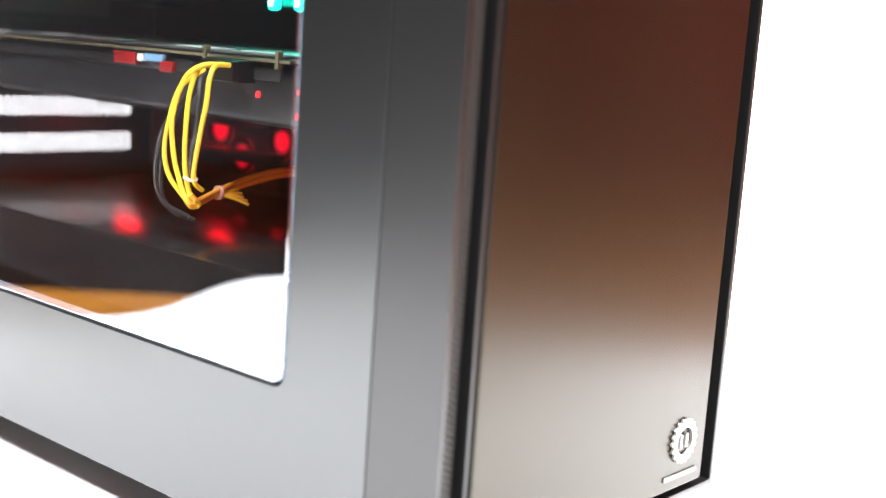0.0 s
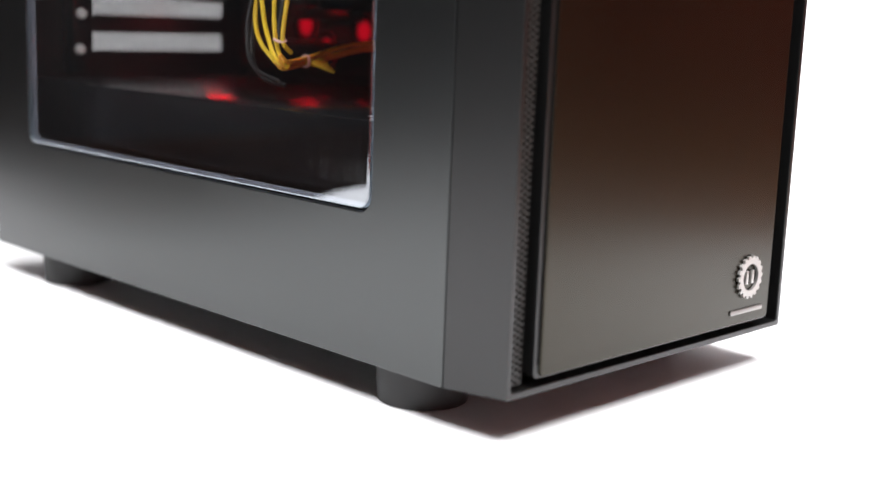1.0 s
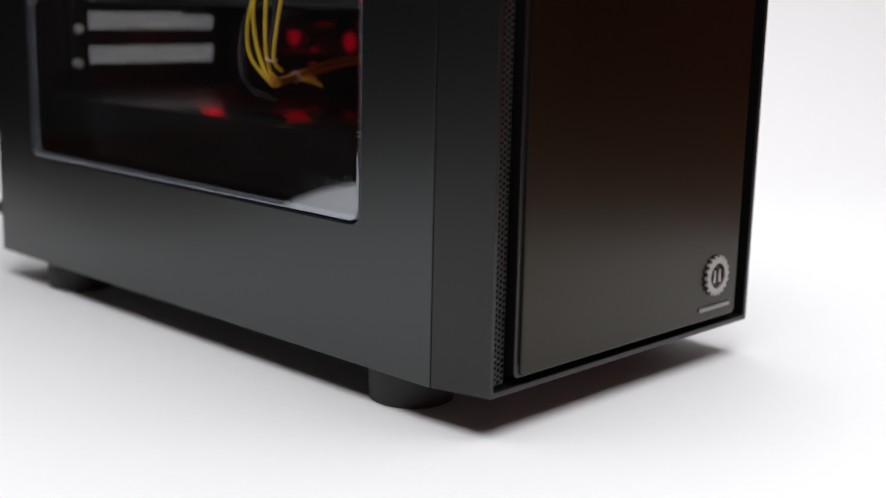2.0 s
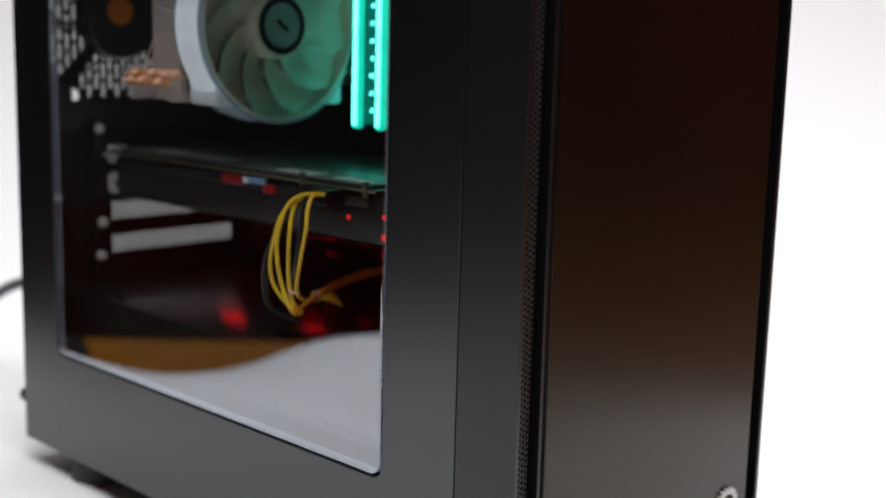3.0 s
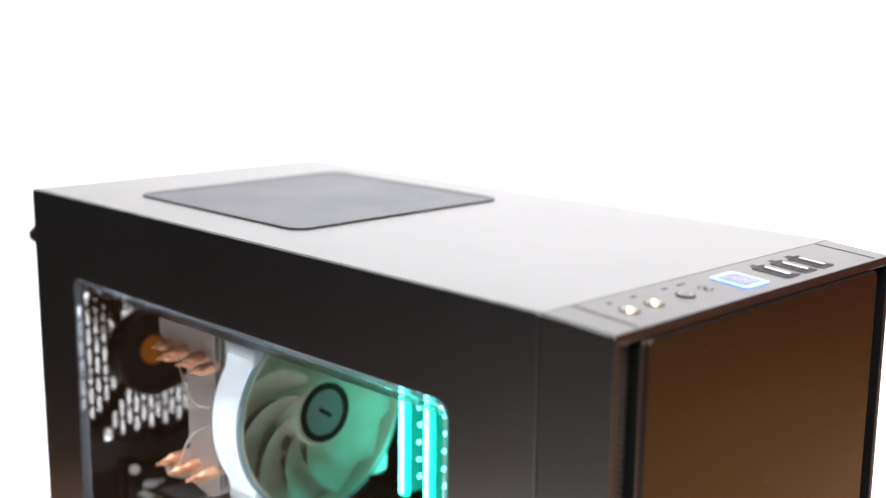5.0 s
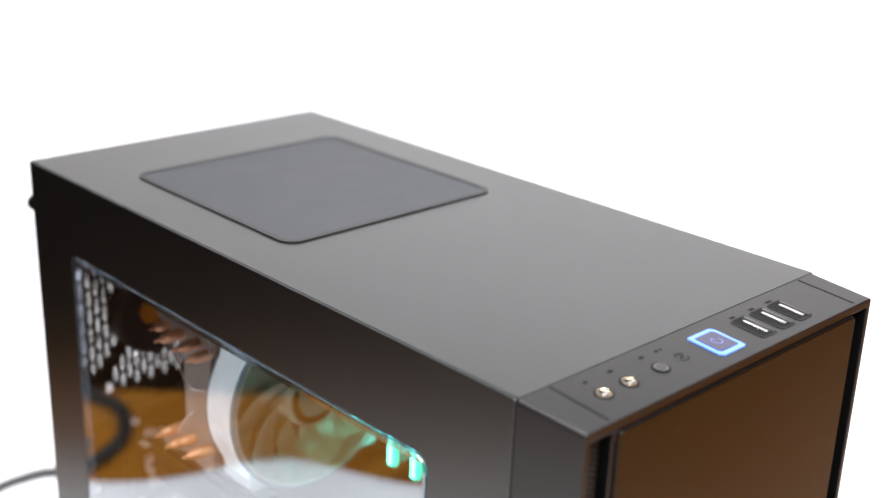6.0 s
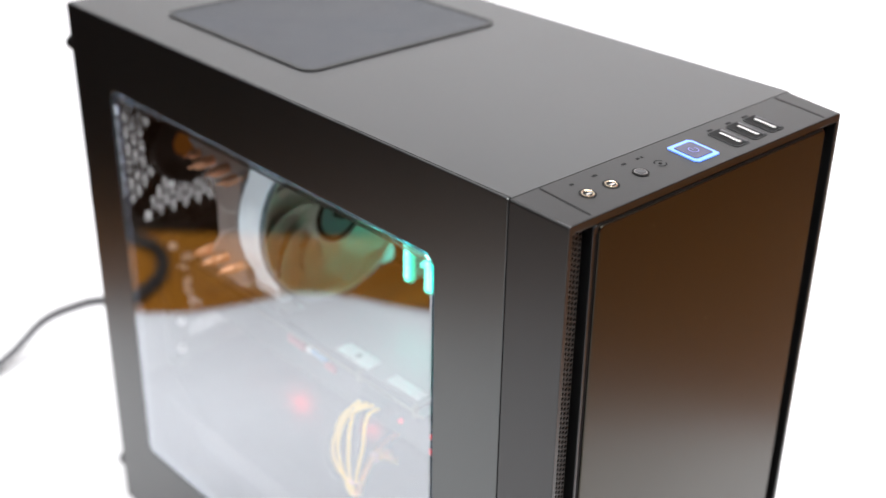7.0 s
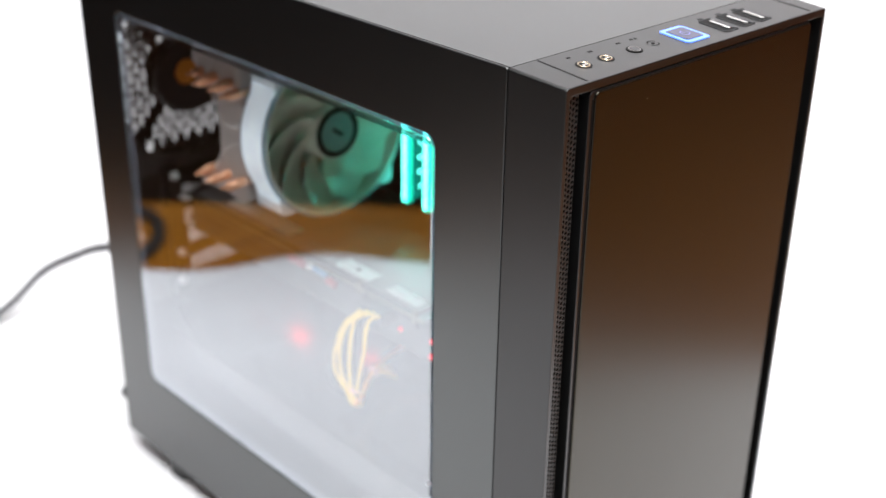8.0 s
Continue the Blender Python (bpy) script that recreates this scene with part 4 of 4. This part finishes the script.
part("shroud", box(0.0575, BX - 0.020, 0.136, 0.394, 0.1705, 0.1975, 0.004, segments=3), SHROUD, gpu, "dark grey fan shroud")
part("shroud_rail", box(0.0560, 0.0578, 0.150, 0.385, 0.1905, 0.1962, 0.0006), SHROUD, gpu)
part("bracket", box(0.0560, BX - 0.006, 0.4035, 0.4050, 0.1665, 0.2075), SHROUD, gpu, "dark steel slot bracket")
part("bracket_tab", box(0.0500, 0.0720, 0.3930, 0.4050, 0.1965, 0.1980, 0.0004), ZINC, gpu, "bent bracket tab")
part("bracket_lip", box(0.0520, 0.0690, 0.3962, 0.3976, 0.1915, 0.2025, 0.0005), ZINC, gpu, "bright upright bracket lip")
part("bracket_screw", turned([(0.0050, 0.0), (0.0050, 0.0030), (0.0040, 0.0045), (0.0, 0.0045)], (0.0600, 0.3980, 0.1980), "z", 16), ZINC, gpu)
for y0, y1, x0, x1 in ((0.283, 0.354, 0.0635, 0.0760), (0.199, 0.230, 0.0598, 0.0715), (0.155, 0.183, 0.0605, 0.0690)):
    part("label_patch", box(x0, x1, y0, y1, 0.2022, 0.2027, 0.0002), WHITE_BASE, gpu, "pale rectangular patch on the back plate")
part("label_mark", turned([(0.0022, 0.0), (0.0022, 0.00015), (0.0, 0.00015)], (0.0655, 0.2145, 0.2027), "z", 16), PCB, gpu, "dark round mark on the label")
part("red_trim", box(0.0533, 0.0562, 0.254, 0.272, 0.1915, 0.1975, 0.0006), RED_BASE, gpu, "red trim piece")
part("red_trim", box(0.0533, 0.0562, 0.224, 0.234, 0.1895, 0.1945, 0.0006), RED_BASE, gpu, "red trim piece")
part("white_pin", box(0.0528, 0.0560, 0.2475, 0.2515, 0.1935, 0.1970, 0.0005), WHITE_BASE, gpu)
part("blue_connector", box(0.0530, 0.0562, 0.232, 0.246, 0.1940, 0.1975, 0.0005), BLUE_BASE, gpu, "pale blue connector")
part("power_socket", box(0.0470, 0.0575, 0.168, 0.192, 0.1885, 0.1985, 0.0008), PLASTIC, gpu, "black power socket")
for y in (0.200, 0.150):
    part("board_clip", box(0.0530, 0.0560, y - 0.0012, y + 0.0012, 0.1960, 0.2040, 0.0003), PCB_EDGE, gpu)

for y, z, r in ((0.1388, 0.1765, 1.0), (0.1388, 0.1868, 0.8), (0.1660, 0.1840, 0.8)):
    part("red_light", turned([(0.0020 * r, 0.0004), (0.0017 * r, -0.0006), (0.0, -0.0009)], (0.0575, y, z), "x", 12), RED, gpu, "glowing red light")

# two fan hubs under the shroud, each lit red from below
for x, y, mat in ((0.127, 0.378, RED_STRONG), (0.144, 0.303, RED_DIM)):
    boss = part("fan_hub", pipe_ring(0.0085, 0.0110, 0.0, 0.0078, (x, y, 0.1630), "z", 28), SHROUD, gpu, "black hub of a lower card fan")
    part("red_light", turned([(0.0, -0.0012), (0.0060, -0.0009), (0.0084, -0.0001)], (x, y, 0.1645), "z", 20), mat, boss, "glowing red light")

# wires from the graphics card, down and forward
loom = thing("power_wires", "loom of yellow and black power wires", "cable", (0.045, 0.18, 0.195))
part("plug", box(0.0440, 0.0480, 0.168, 0.191, 0.1890, 0.1980, 0.0008), PLASTIC, loom, "black wire plug")
# each wire: its colour and the bends it takes from the plug down to the knot
runs = (
    (YELLOW, [(0.046, 0.174, 0.196), (0.036, 0.178, 0.1955), (0.030, 0.183, 0.189), (0.0275, 0.1875, 0.172), (0.0290, 0.1880, 0.156), (0.0305, 0.1855, 0.145), (0.0310, 0.1805, 0.1365), (0.0370, 0.1795, 0.1330)]),
    (YELLOW, [(0.046, 0.180, 0.195), (0.037, 0.181, 0.1945), (0.0315, 0.1805, 0.185), (0.0290, 0.1795, 0.172), (0.0298, 0.1810, 0.156), (0.0315, 0.1815, 0.145), (0.0330, 0.1790, 0.1360), (0.0380, 0.1800, 0.1340)]),
    (YELLOW, [(0.047, 0.170, 0.196), (0.037, 0.170, 0.196), (0.031, 0.167, 0.190), (0.029, 0.166, 0.180), (0.0288, 0.1690, 0.168), (0.0300, 0.1735, 0.155), (0.0315, 0.1765, 0.147), (0.0345, 0.1785, 0.1430), (0.0400, 0.1810, 0.1400)]),
    (YELLOW, [(0.046, 0.187, 0.194), (0.034, 0.191, 0.185), (0.032, 0.197, 0.167), (0.033, 0.2000, 0.154), (0.0345, 0.1975, 0.144), (0.0370, 0.1890, 0.1350)]),
    (BLACK_WIRE, [(0.046, 0.184, 0.194), (0.035, 0.178, 0.189), (0.0315, 0.1745, 0.181), (0.0305, 0.1750, 0.166), (0.0320, 0.1800, 0.152), (0.0350, 0.1840, 0.138)]),
    (BLACK_WIRE, [(0.046, 0.189, 0.192), (0.036, 0.199, 0.173), (0.033, 0.204, 0.161), (0.035, 0.209, 0.143), (0.039, 0.208, 0.131), (0.046, 0.198, 0.125)]),
    (BLACK_WIRE, [(0.047, 0.189, 0.191), (0.039, 0.201, 0.170), (0.038, 0.207, 0.155), (0.041, 0.213, 0.138), (0.045, 0.211, 0.127), (0.050, 0.198, 0.123)]),
)
for mat, bends in runs:
    part("wire", hose(bends, 0.00115, 8, 8), mat, loom)
# lower stretch of the yellow wires, coloured as lit red
for mat, rise, lean in ((YELLOW_REDLIT, 0.0, 0.0), (YELLOW_REDLIT, 0.0021, -0.0012), (YELLOW_REDLIT, -0.0012, 0.0019)):
    part("wire", hose([(0.0315, 0.1795 + lean, 0.1368 + rise), (0.0355, 0.1800 + lean, 0.1338 + rise), (0.0480, 0.1900 + lean, 0.1335 + rise), (0.0690, 0.2030 + lean, 0.1350 + rise), (0.0920, 0.2060 + 2 * lean, 0.1390 + 1.6 * rise), (0.1150, 0.2030 + lean, 0.1425 + rise), (0.1600, 0.1850 + lean, 0.1440 + rise)], 0.00115, 8, 8), mat, loom, "yellow wire with red light in its colour")
for k in range(5):
    spread = 0.0022 * (k - 2)
    part("wire_end", hose([(0.0640, 0.2000 + 0.2 * spread, 0.1340), (0.0710, 0.2000 + 0.5 * spread, 0.1338 + 0.3 * spread), (0.0770 + 0.0008 * (k % 2), 0.1968 + spread, 0.1328 + 0.7 * spread)], 0.0007, 6, 6), YELLOW_REDLIT if k % 2 else YELLOW, loom, "short loose wire end")
part("wire_tie", pipe_ring(0.0026, 0.0034, -0.0008, 0.0008, (0.0650, 0.2008, 0.1350), "x", 16), PINK_TIE, loom, "pale pink wire tie")
part("wire_tie", hose([(0.0300, 0.1815, 0.1462), (0.0310, 0.1780, 0.1452), (0.0330, 0.1755, 0.1460)], 0.0008, 6, 6), PINK_TIE, loom, "pale pink wire tie")

# front fan with red lights, behind the bezel
ffan = thing("front_fan", "dark case fan with red lights", "fan", (0.105, 0.050, 0.18))
part("fan_ring", pipe_ring(0.056, 0.060, 0.0, 0.024, (0.105, 0.0385, 0.180), "y", 40), SHROUD, ffan)
part("fan_hub", turned([(0.018, 0.0), (0.018, 0.022), (0.0, 0.022)], (0.105, 0.0385, 0.180), "y", 28), SHROUD, ffan)
for w in (-60, -120):
    part("red_light", turned([(0.0050, 0.0), (0.0050, 0.002), (0.0, 0.003)], (0.105 + 0.058 * math.cos(radians(w)), 0.0625, 0.180 + 0.058 * math.sin(radians(w))), "y", 12), RED_FAN, ffan, "glowing red light")
# faint red lights along the lower edge of the main board
for y, z, r in ((0.3350, 0.1510, 0.0120), (0.3140, 0.1370, 0.0110), (0.2790, 0.1490, 0.0110), (0.2580, 0.1380, 0.0090)):
    part("red_light", turned([(r, 0.0), (r, -0.0004), (0.0, -0.0004)], (BX, y, z), "x", 20), RED_FAINT, board, "faint red light")

# power cord from the back of the case over the paper
cord = thing("power_cable", "dark power cord curving down onto the white paper", "cable", (0.02, 0.687, 0.0))
part("plug", box(0.080, 0.106, D - 0.004, D + 0.030, 0.060, 0.080, 0.004), CORD, cord, "dark moulded plug")
part("cord", hose([(0.093, D + 0.026, 0.070), (0.100, 0.490, 0.081), (0.094, 0.545, 0.087), (0.082, 0.585, 0.078), (0.076, 0.625, 0.058), (0.058, 0.660, 0.034), (0.020, 0.652, 0.017), (-0.030, 0.640, 0.0075), (-0.080, 0.655, 0.0047), (-0.130, 0.690, 0.0047), (-0.185, 0.735, 0.0045)], 0.0043, 12, 10), CORD, cord)

# a black cable lying on the desk beside the paper
desk_cable = [spot(d, p, DESK_Z + h) for d, p, h in ((0.470, 0.915, 0.0078), (0.440, 0.895, 0.0078), (0.402, 0.865, 0.0078), (0.385, 0.815, 0.0078), (0.392, 0.765, 0.0078), (0.420, 0.725, 0.0078), (0.470, 0.690, 0.0078))]
single("desk_cable", hose(desk_cable, 0.0078, 12, 10), BLACK_WIRE, "thick black cable lying on the oak desk", "cable", at=spot(0.40, 0.80, DESK_Z))
